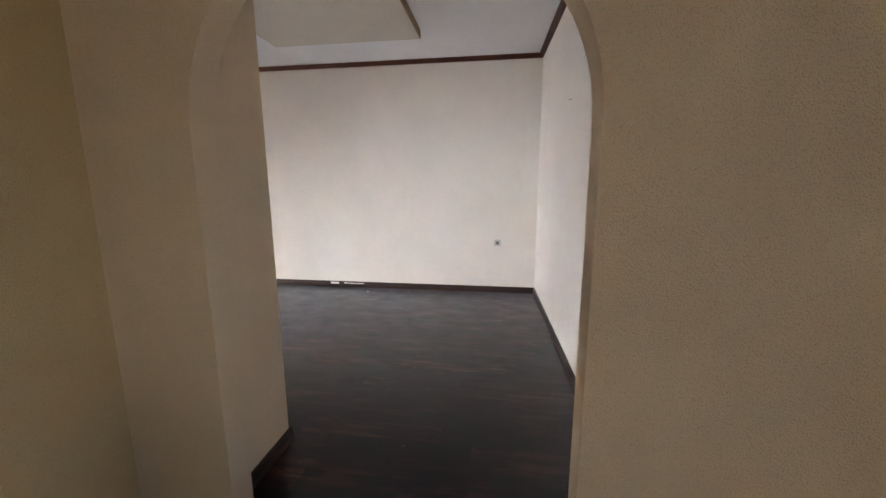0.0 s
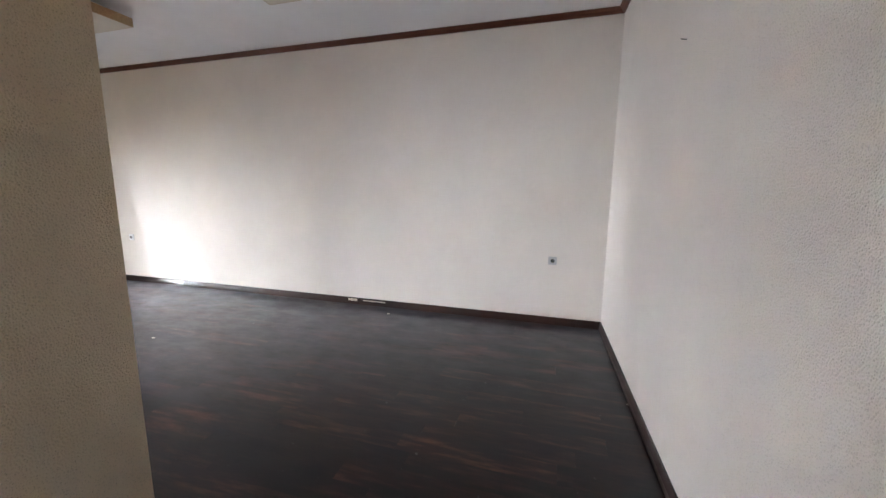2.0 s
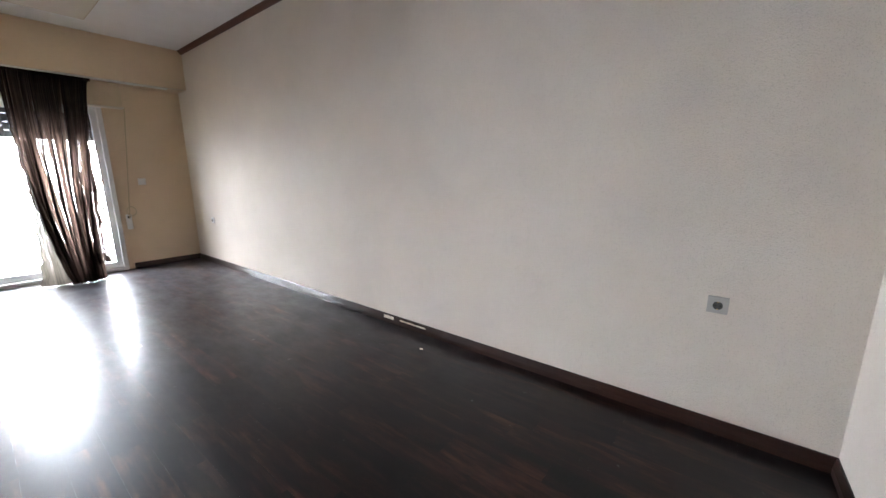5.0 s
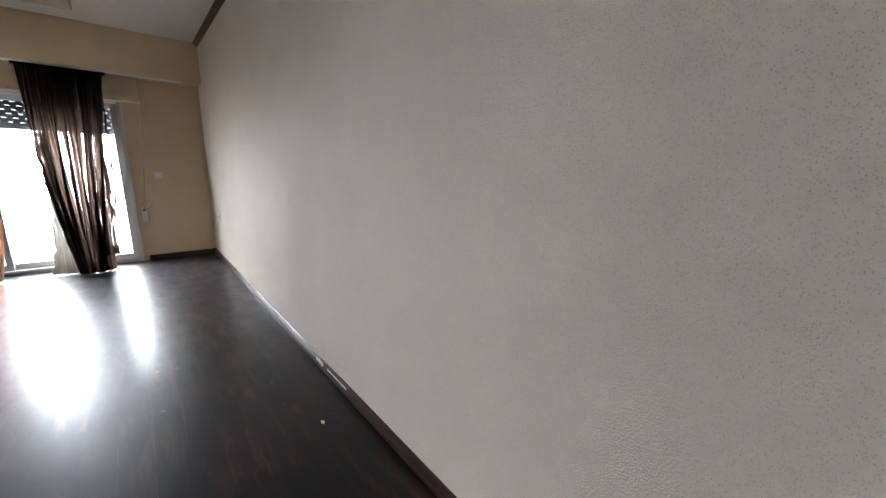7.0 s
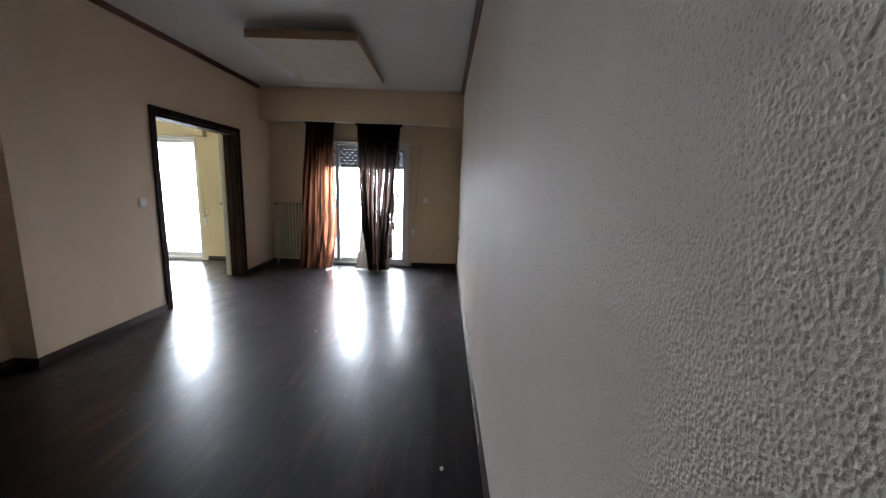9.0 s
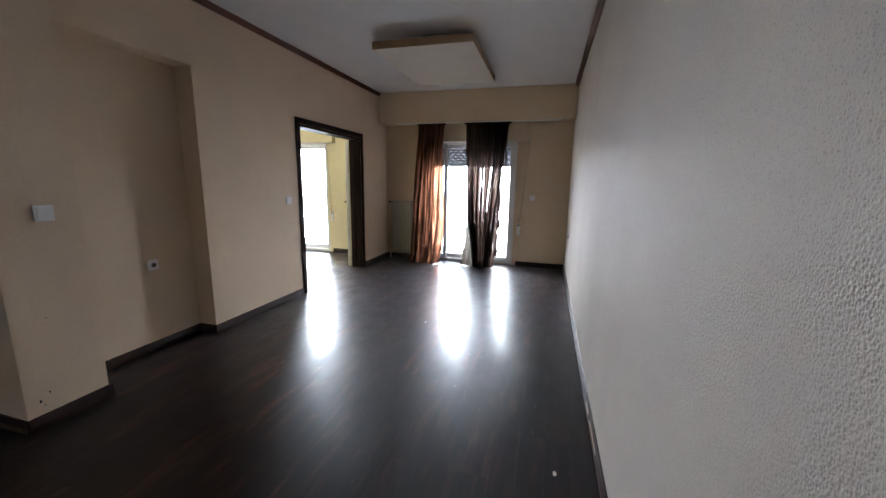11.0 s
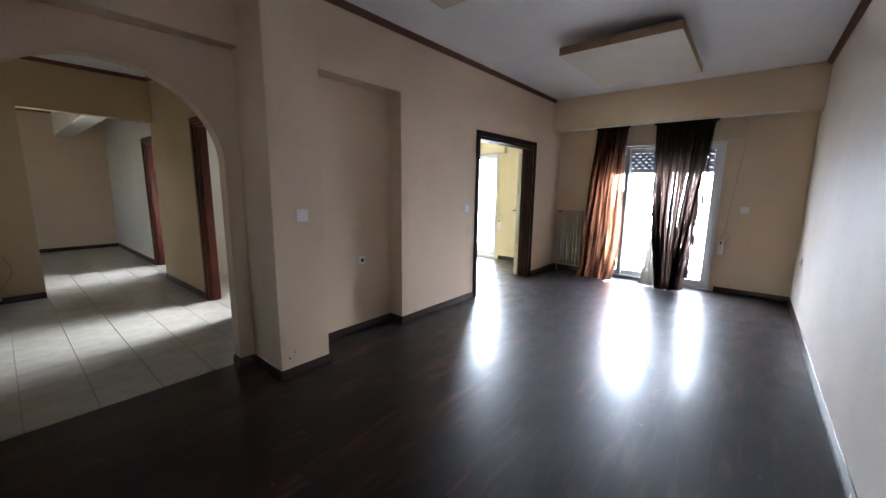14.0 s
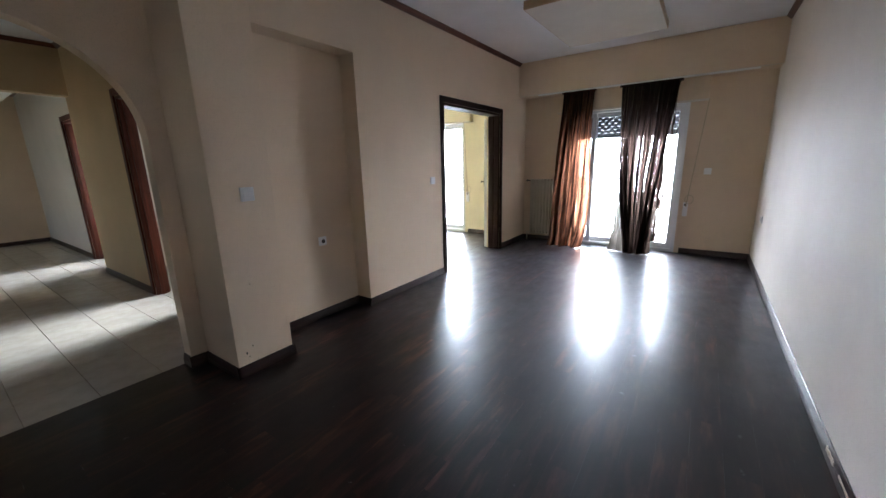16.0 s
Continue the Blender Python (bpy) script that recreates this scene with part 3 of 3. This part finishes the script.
sliding_window("window_1", W0, W1, WT, ((W0 + 0.05, -2.06), (-2.115, -1.48), (-1.54, W1 - 0.05)), "white aluminium sliding balcony door, overbright daylight behind")
sliding_window("window_2", R0, R1, WT, ((R0 + 0.05, -5.28), (-5.34, R1 - 0.05)), "white aluminium sliding balcony door in the yellow room")


def shutter(y0, y1, top, low, label):
    """A roller shutter let down a little: slats with rows of light slots between them."""
    ob = thing("roller_shutter", (B - 0.18, (y0 + y1) / 2, low), label, "shutter")
    pitch, tall, gap = 0.046, 0.033, 0.093
    k = int((top - low) / pitch)
    for i in range(k):
        z = low + i * pitch
        part("slat", block(B - 0.186, B - 0.174, y0, y1, z, z + tall, bevel=0.004), M_SLAT, ob)
    bm = bmesh.new()
    n = int((y1 - y0) / gap)
    for i in range(k):
        z = low + i * pitch + tall
        for j in range(n + 1):
            y = y0 + (j + (0.0 if i % 2 else 0.5)) * gap
            box(bm, B - 0.184, B - 0.176, max(y, y0), min(y + gap * 0.56, y1), z - 0.001, z + pitch - tall + 0.001)
    tagged(part("slat_bridges", bm, M_SLAT, ob), "", "", "", "stuff")
    # added sheet behind the slats, only there to dim their slots
    part("dimming_sheet", block(B - 0.2, B - 0.196, y0, y1, low - 0.01, top + 0.02), M_DIMMER, ob, "added dark sheet that dims the shutter slots")
    part("end_rail", block(B - 0.19, B - 0.17, y0, y1, low - 0.04, low, bevel=0.004), M_SLAT, ob)
    return ob


shutter(W0, W1, 2.13, 1.715, "dark slatted roller shutter let down a little")


def shutter_box(y0, y1, z0, z1, material, label):
    ob = thing("shutter_box", (B, (y0 + y1) / 2, z0), label, "shutter box")
    part("front", block(B + 0.002, B + 0.11, y0, y1, z0, z1, bevel=0.006), material, ob)
    part("edge_strip", block(B + 0.002, B + 0.125, y0 - 0.012, y1 + 0.012, z0 - 0.014, z0, bevel=0.003), M_PANEL, ob)
    part("lid", block(B + 0.11, B + 0.117, y0 + 0.06, y1 - 0.06, z0 + 0.03, z1 - 0.02, bevel=0.002), material, ob)
    return ob


shutter_box(-2.62, -0.67, 2.09, BZ, M_BOX, "beige painted roller shutter box above the balcony door")
shutter_box(-6.4, -4.24, 2.1, 2.4, M_YELLOW, "yellow painted roller shutter box in the next room")


def strap(y, z_top, z_low, lean, label):
    ob = thing("shutter_strap", (B + 0.03, y, z_low), label, "strap")
    part("webbing", rod(bmesh.new(), (B + 0.03, y, z_low), (B + 0.11, y + lean, z_top), 0.006, 8), M_STRAP, ob)
    w = part("winder", block(B, B + 0.03, y - 0.035, y + 0.025, z_low - 0.14, z_low + 0.06, bevel=0.01), M_PLASTIC, ob, "cream plastic strap winder")
    part("slot", block(B + 0.03, B + 0.033, y - 0.02, y + 0.01, z_low + 0.01, z_low + 0.04), M_BLACK, w)
    bm = bmesh.new()
    last = None
    for i in range(17):
        a = math.pi * 2 * i / 16
        p = (B + 0.04, y + 0.03 + 0.05 * math.sin(a), z_low + 0.1 + 0.06 * math.cos(a))
        if last:
            rod(bm, last, p, 0.005, 6)
        last = p
    part("loop", bm, M_STRAP, ob)
    return ob


strap(-0.775, 2.1, 0.68, 0.12, "beige shutter strap hanging slack to its wall winder")
strap(-4.35, 2.1, 0.75, -0.02, "beige shutter strap with a cream wall winder")


# ---- curtains ----
def weave_uv(bm, grid, wide, tall):
    """Faces of a cloth grid, with the threads' own lengths as texture coordinates."""
    layer = bm.loops.layers.uv.new("UVMap")
    down, across = len(grid) - 1, len(grid[0]) - 1
    for j in range(down):
        for i in range(across):
            f = bm.faces.new((grid[j][i], grid[j][i + 1], grid[j + 1][i + 1], grid[j + 1][i]))
            for loop, (a, b) in zip(f.loops, ((i, j), (i + 1, j), (i + 1, j + 1), (i, j + 1))):
                loop[layer].uv = (a / across * wide, b / down * tall)


def curtain(name, top0, top1, bot0, bot1, z_top, z_low, x, folds, seed, material, label, ease_powers=(1.15, 1.15), rag=0.0):
    """Hanging crushed cloth with folds that gather towards the floor."""
    rnd = random.Random(seed)
    ob = thing(name, (x, (bot0 + bot1) / 2, z_low), label, "curtain", "curtains at the balcony door")
    across, down = 150, 60
    phase = [rnd.uniform(0, 6.3) for _ in range(8)]
    bm = bmesh.new()
    grid = []
    for j in range(down + 1):
        v = j / down
        row = []
        a = top0 + (bot0 - top0) * v ** ease_powers[0] + 0.016 * math.sin(7 * v + phase[0])
        b = top1 + (bot1 - top1) * v ** ease_powers[1] + 0.02 * math.sin(6 * v + phase[1])
        tear = rag * min(1.0, max(0.0, v - 0.18) * 8)
        torn = (tear * (noise.noise((v * 24, seed, 0.5)) + 0.9 * noise.noise((v * 70, seed, 2.5))), tear * noise.noise((v * 14, seed, 4.5)))
        if v > 0.5:
            belly = math.sin((v - 0.5) / 0.5 * math.pi)
            a -= 0.025 * belly
            b += 0.02 * belly
        for i in range(across + 1):
            u = i / across
            w = u + 0.02 * math.sin(5 * v + 9 * u + phase[2])
            depth = 0.045 * math.sin(w * folds * 6.283 + phase[3] + 0.8 * math.sin(3 * v + phase[4]))
            depth += 0.016 * math.sin(w * folds * 2.3 * 6.283 + phase[5] + 2 * v) + 0.006 * math.sin(w * folds * 5.1 * 6.283 + 9 * v + phase[6])
            crush = 0.006 * noise.noise((u * 16, v * 26, seed))
            grow = 0.45 + 0.75 * v
            z = z_top + (z_low - z_top) * v
            if v > 0.94:
                depth += (v - 0.94) * 1.2 * (0.5 + 0.5 * math.sin(w * 17 + phase[7]))
            row.append(bm.verts.new((x + depth * grow + crush + 0.09 * v ** 3, a + (b - a) * u + torn[0] * (1 - u) ** 12 + torn[1] * u ** 12 + 0.03 * math.sin(w * folds * 6.283 + phase[6] + 1.5 * v) * (0.4 + v), z)))
        grid.append(row)
    weave_uv(bm, grid, abs(top1 - top0), z_top - z_low)
    cloth = part("cloth", bm, material, ob, "", True)
    part("heading_tape", block(x - 0.012, x + 0.012, min(top0, top1), max(top0, top1), z_top - 0.03, z_top, bevel=0.003), material, ob)
    return ob


curtain("curtain", -2.52, -2.03, -2.62, -2.14, BZ - 0.012, 0.012, -6.07, 5, 3, M_RUST, "rust brown crushed sheer curtain hanging to the floor")
curtain("curtain", -1.71, -0.96, -1.47, -1.18, BZ - 0.012, 0.012, -6.07, 7, 8, M_BROWN, "dark brown striped sheer curtain gathered at the floor", (1.7, 0.6), 0.022)
curtain("curtain", -1.18, -0.96, -1.27, -1.08, BZ - 0.012, 0.2, -6.14, 3, 21, M_STRIP, "torn rust sheer strip hanging behind the brown curtain", (0.9, 0.9), 0.05)
ob = thing("curtain_rail", (-6.08, -1.6, BZ), "white curtain track under the boxed beam", "curtain rail")
part("track", block(-6.11, -6.03, -2.9, -0.2, BZ - 0.014, BZ + 0.001, bevel=0.003), M_WHITE, ob)
part("fascia", block(-6.012, -5.996, -3.18, -0.012, BZ - 0.007, BZ - 0.001, bevel=0.002), M_PANEL, ob)


def lining():
    ob = thing("curtain_lining", (-6.0, -1.5, 0), "pale torn curtain lining trailing on the floor", "cloth")
    bm = bmesh.new()
    grid = []
    for j in range(25):
        v = j / 24
        row = []
        for i in range(21):
            u = i / 20
            z = 1.62 * (1 - v) ** 1.1 + 0.008
            spread = 0.04 + 0.16 * v * v
            row.append(bm.verts.new((-6.13 + 0.13 * v ** 3 + 0.012 * math.sin(u * 15 + v * 3), -1.6 + 0.05 * v + (0.05 * noise.noise((v * 16, 1.0, 0.0)) if u < 0.3 else 0.0) + spread * (u - 0.5) * 1.6, z + 0.006 * math.sin(u * 9))))
        grid.append(row)
    weave_uv(bm, grid, 0.4, 0.9)
    part("cloth", bm, M_LINING, ob, "", True)


lining()


# ---- radiator ----
def radiator(y0, y1, z0, z1):
    ob = thing("radiator", (B + 0.1, (y0 + y1) / 2, 0), "ivory enamelled steel column radiator on the wall", "radiator")
    n = int((y1 - y0) / 0.05)
    step = (y1 - y0) / n
    for i in range(n):
        y = y0 + (i + 0.5) * step
        bm = bmesh.new()
        for x in (B + 0.045, B + 0.08, B + 0.115, B + 0.15):
            rod(bm, (x, y, z0 + 0.03), (x, y, z1 - 0.03), 0.0115, 10)
        box(bm, B + 0.045, B + 0.155, y - 0.015, y + 0.015, z1 - 0.05, z1, 0.012)
        box(bm, B + 0.045, B + 0.155, y - 0.015, y + 0.015, z0, z0 + 0.05, 0.012)
        part("column", bm, M_IVORY, ob)
    part("valve", rod(rod(bmesh.new(), (B + 0.1, y0, z1 - 0.025), (B + 0.1, y0 - 0.06, z1 - 0.025), 0.011), (B + 0.1, y0 - 0.06, z1 - 0.025), (B + 0.1, y0 - 0.075, z1 - 0.025), 0.018), M_STEEL, ob)
    part("pipe", rod(rod(bmesh.new(), (B + 0.1, y0, z0 + 0.025), (B + 0.1, y0 - 0.05, z0 + 0.025), 0.01), (B + 0.1, y0 - 0.05, z0 + 0.03), (B + 0.1, y0 - 0.05, 0.0), 0.01), M_IVORY, ob)
    part("bracket", block(B, B + 0.1, y0 + 0.1, y0 + 0.13, z0 + 0.1, z0 + 0.13), M_IVORY, ob)
    part("bracket", block(B, B + 0.1, y1 - 0.13, y1 - 0.1, z0 + 0.1, z0 + 0.13), M_IVORY, ob)


radiator(-3.04, -2.5, 0.12, 1.06)


# ---- ceiling panels ----
def ceiling_panel(x0, x1, y0, y1, z, label):
    ob = thing("ceiling_panel", ((x0 + x1) / 2, (y0 + y1) / 2, z), label, "ceiling panel", "hanging ceiling panels")
    part("board", block(x0 + 0.006, x1 - 0.006, y0 + 0.006, y1 - 0.006, z, z + 0.05, bevel=0.002), M_PANEL, ob)
    for a in (block(x0, x0 + 0.012, y0, y1, z + 0.001, z + 0.075, bevel=0.002), block(x1 - 0.012, x1, y0, y1, z + 0.001, z + 0.075, bevel=0.002),
              block(x0 + 0.012, x1 - 0.012, y0, y0 + 0.012, z + 0.001, z + 0.075, bevel=0.002), block(x0 + 0.012, x1 - 0.012, y1 - 0.012, y1, z + 0.001, z + 0.075, bevel=0.002)):
        part("edging", a, M_PANEL_EDGE, ob, "tan wooden edging")
    part("mount", block(x0 + 0.16, x1 - 0.16, y0 + 0.14, y1 - 0.14, z + 0.05, CZ, bevel=0.003), M_CEIL, ob)
    return ob


ceiling_panel(-5.1, -3.635, -2.145, -1.1, 2.715, "square cream panel with tan edging hung from the ceiling")
ceiling_panel(-2.035, -0.68, -2.3, -1.262, 2.63, "square cream panel with tan edging hung from the ceiling")


# ---- switches and sockets ----
def switch(place, normal, label, wide=0.082, rocker=True):
    """A square wall switch on a wall; normal is the way it faces."""
    ob = thing("light_switch", place, label, "switch")
    p, n = Vector(place), Vector(normal)
    s = Vector((-n.y, n.x, 0))

    def slab(w, h, d0, d1, up=0.0, side=0.0):
        a = p + n * d0 + s * (side - w / 2) + Vector((0, 0, up - h / 2))
        b = p + n * d1 + s * (side + w / 2) + Vector((0, 0, up + h / 2))
        return block(min(a.x, b.x), max(a.x, b.x), min(a.y, b.y), max(a.y, b.y), a.z, b.z, bevel=0.003)

    part("plate", slab(wide, wide, 0, 0.014), M_PLASTIC, ob)
    if rocker:
        part("rocker", slab(wide * 0.68, wide * 0.68, 0.014, 0.0185), M_PLASTIC, ob)
    return ob


def socket(place, normal, label, material):
    ob = thing("wall_socket", place, label, "socket")
    p, n = Vector(place), Vector(normal)
    s = Vector((-n.y, n.x, 0))
    up = Vector((0, 0, 1))

    def slab(w, h, d0, d1):
        a = p + n * d0 - s * w / 2 - up * h / 2
        b = p + n * d1 + s * w / 2 + up * h / 2
        return block(min(a.x, b.x), max(a.x, b.x), min(a.y, b.y), max(a.y, b.y), a.z, b.z, bevel=0.003)

    part("plate", slab(0.08, 0.08, 0, 0.012), material, ob)
    part("collar", rod(bmesh.new(), p + n * 0.012, p + n * 0.018, 0.0245, 24), material, ob)
    well = part("well", rod(bmesh.new(), p + n * 0.0181, p + n * 0.0186, 0.0195, 24), M_WELL, ob, "dark recessed socket well")
    for k in (-0.0095, 0.0095):
        part("pin_hole", rod(bmesh.new(), p + n * 0.0186 + s * k, p + n * 0.0192 + s * k, 0.004, 10), M_BLACK, well)
    for k in (-0.017, 0.017):
        part("contact", rod(bmesh.new(), p + n * 0.0186 + up * k - s * 0.003, p + n * 0.0196 + up * k + s * 0.003, 0.002, 8), M_METAL, well)
    return ob


switch((-1.305, PY, 1.205), (0, 1, 0), "white square light switch on the beige pillar", 0.088)
switch((-3.575, LW, 1.17), (0, 1, 0), "white square light switch beside the double doorway")
switch((B, -0.575, 1.165), (1, 0, 0), "pale blank wall plate beside the balcony door", 0.085, False)
socket((-2.115, -3.38, 0.71), (0, 1, 0), "white wall socket in the shallow niche", M_PLASTIC)
socket((0.03, 0.0, 0.648), (0, -1, 0), "grey wall socket on the cream wall", M_GREYPLASTIC)
socket((-5.65, 0.0, 0.63), (0, -1, 0), "pale wall socket low near the balcony corner", M_PLASTIC)
ob = thing("wall_nail", (end_x(-1.66), -1.66, 2.0), "small bent steel nail in the end wall", "nail")
part("shank", rod(bmesh.new(), (end_x(-1.66) + 0.01, -1.66, 2.0), (end_x(-1.66) - 0.025, -1.66, 2.006), 0.0022, 8), M_STEEL, ob)

# crumbs on the boards
for x, y, r in ((-1.63, -0.215, 0.011), (0.52, -1.33, 0.006), (-3.33, -1.45, 0.009)):
    ob = thing("plaster_crumb", (x, y, 0), "small pale plaster crumb lying on the floor boards", "crumb")
    bm = bmesh.new()
    bmesh.ops.create_icosphere(bm, subdivisions=1, radius=r, matrix=pose(x, y, r * 0.35))
    for v in bm.verts:
        v.co.z = max(0.0005, r * 0.35 + (v.co.z - r * 0.35) * 0.35)
        v.co.x = x + (v.co.x - x) * (1.5 + 0.4 * math.sin(v.co.y * 900))
    part("lump", bm, M_CHIP, ob)

# knocks in the pillar's plaster
for x, z, r in ((-1.155, 0.155, 0.007), (-1.2, 0.19, 0.005), (-1.17, 0.125, 0.004), (-1.24, 0.62, 0.004)):
    ob = thing("plaster_knock", (x, PY, z), "small dark knock in the plaster of the beige pillar", "knock")
    bm = bmesh.new()
    bmesh.ops.create_icosphere(bm, subdivisions=1, radius=r, matrix=pose(x, PY, z))
    for v in bm.verts:
        v.co.y = PY + (v.co.y - PY) * 0.15
        v.co.z = z + (v.co.z - z) * (1.3 + 0.5 * math.sin(v.co.x * 700))
    part("dent", bm, M_BLACK, ob)

# damaged skirting with bare chips
for x, w, h in ((-2.17, 0.1, 0.026), (-1.9, 0.24, 0.012)):
    ob = thing("plaster_chip", (x, -0.018, 0.05), "bare chipped patch on the damaged skirting board", "chip")
    bm = bmesh.new()
    for k in range(9):
        cx = x + (k / 8 - 0.5) * w
        r = h * (0.35 + 0.3 * abs(math.sin(k * 2.3 + x)))
        box(bm, cx - w / 12, cx + w / 12, -0.0195, -0.0155, 0.055 - r, 0.055 + r * 0.8, 0.0015, 1)
    part("chip", bm, M_CHIP, ob)


# ---- hall clutter ----
def coil():
    ob = thing("conduit_coil", (0.33, HY + 0.06, 0.0), "cream corrugated conduit sticking out of the hall wall", "conduit")
    bm = bmesh.new()
    last = None
    for i in range(60):
        a = i / 59
        p = Vector((0.22 + 0.06 * math.sin(a * math.pi), HY + 0.03 + 0.13 * math.sin(a * math.pi), 0.06 + 0.62 * a))
        if last:
            rod(bm, last, p, 0.034 if i % 2 else 0.028, 12)
        last = p
    part("tube", bm, M_CABLE, ob, "", True)
    bm = bmesh.new()
    last = None
    for i in range(40):
        a = i / 39
        p = Vector((0.2 - 0.12 * math.sin(a * math.pi), HY + 0.05 + 0.05 * math.sin(a * 4), 0.66 - 0.5 * a))
        if last:
            rod(bm, last, p, 0.0022, 6)
        last = p
    part("wire", bm, M_STEEL, ob, "thin dark wire")


coil()
switch((-0.14, HY - 0.08, 1.45), (-1, 0, 0), "small dark wall plate on the reveal of the hall opening", 0.06, False)

# ---- floors ----
floor = structure("floor", block(B - T, E + T, TL, T, -0.1, -0.012), M_SUB, "dark laminate board floor, worn and glossy", "floor")
plank_meshes = {}


def piece(name, sx, sy, sz, bevel, material, cache):
    key = (round(sx, 3), round(sy, 3))
    if key not in cache:
        bm = bmesh.new()
        x, y, b = sx / 2, sy / 2, bevel
        low = [bm.verts.new(c) for c in ((-x, -y, -sz), (x, -y, -sz), (x, y, -sz), (-x, y, -sz))]
        edge = [bm.verts.new(c) for c in ((-x, -y, -b), (x, -y, -b), (x, y, -b), (-x, y, -b))]
        top = [bm.verts.new(c) for c in ((b - x, b - y, 0), (x - b, b - y, 0), (x - b, y - b, 0), (b - x, y - b, 0))]
        for i in range(4):
            j = (i + 1) % 4
            bm.faces.new((low[i], low[j], edge[j], edge[i]))
            bm.faces.new((edge[i], edge[j], top[j], top[i]))
        bm.faces.new(top)
        cache[key] = mesh_of(name, bm, material)
    return cache[key]


def planks(parent, x0, x1, y0, y1, wide, long, z, seed):
    rnd = random.Random(seed)
    y = y1
    while y > y0 + 0.01:
        w = min(wide, y - y0)
        x = x0 - rnd.choice((0.0, 0.19, 0.37, 0.55, 0.71)) * long / 0.8
        while x < x1 - 0.02:
            a, b = max(x, x0), min(x + long, x1)
            if b - a > 0.03:
                ob = new("plank", piece("plank", b - a - 0.0001, w - 0.0001, 0.011, 0.0, M_FLOOR, plank_meshes))
                ob.location = ((a + b) / 2, y - w / 2, z)
                ob.parent = parent
            x += long
        y -= w


planks(floor, B, end_x(AE), TL, 0.0, 0.133, 0.8, 0.0, 5)
floor2 = structure("floor_second", block(B - T, -3.2, -7.0, -3.6, -0.1, -0.012), M_SUB, "dark laminate board floor of the next room", "floor")
planks(floor2, B, -3.32, -6.9, -3.57, 0.192, 1.29, 0.0, 9)

floor_h = structure("floor_hall", block(-3.2, 2.75, -11.75, TL - 0.01, -0.1, -0.012), M_GROUT, "pale square ceramic tiles with grey joints", "floor")
tile_meshes = {}
size = 0.33
far = bmesh.new()
i0 = -0.175
for iy in range(0, 25):
    y1 = TL - iy * size
    for ix in range(-5, 9):
        x0 = i0 + (ix - 4) * size + 0.002
        x1 = x0 + size - 0.004
        y0 = y1 - size + 0.004
        if x1 < -3.05 or x0 > 2.6 or y0 < -11.6:
            continue
        if -1.75 < x0 < 1.5 and iy < 14:
            ob = new("tile", piece("tile", x1 - x0, y1 - y0, 0.011, 0.0014, M_TILE, tile_meshes))
            ob.location = ((x0 + x1) / 2, (y0 + y1) / 2, 0.0)
            ob.parent = floor_h
        else:
            box(far, max(x0, -3.05), min(x1, 2.6), y0, y1, -0.011, 0.0)
far_ob = new("far_tiles", mesh_of("far_tiles", far, M_TILE))
far_ob.parent = floor_h
tagged(far_ob, "", "", "", "stuff")
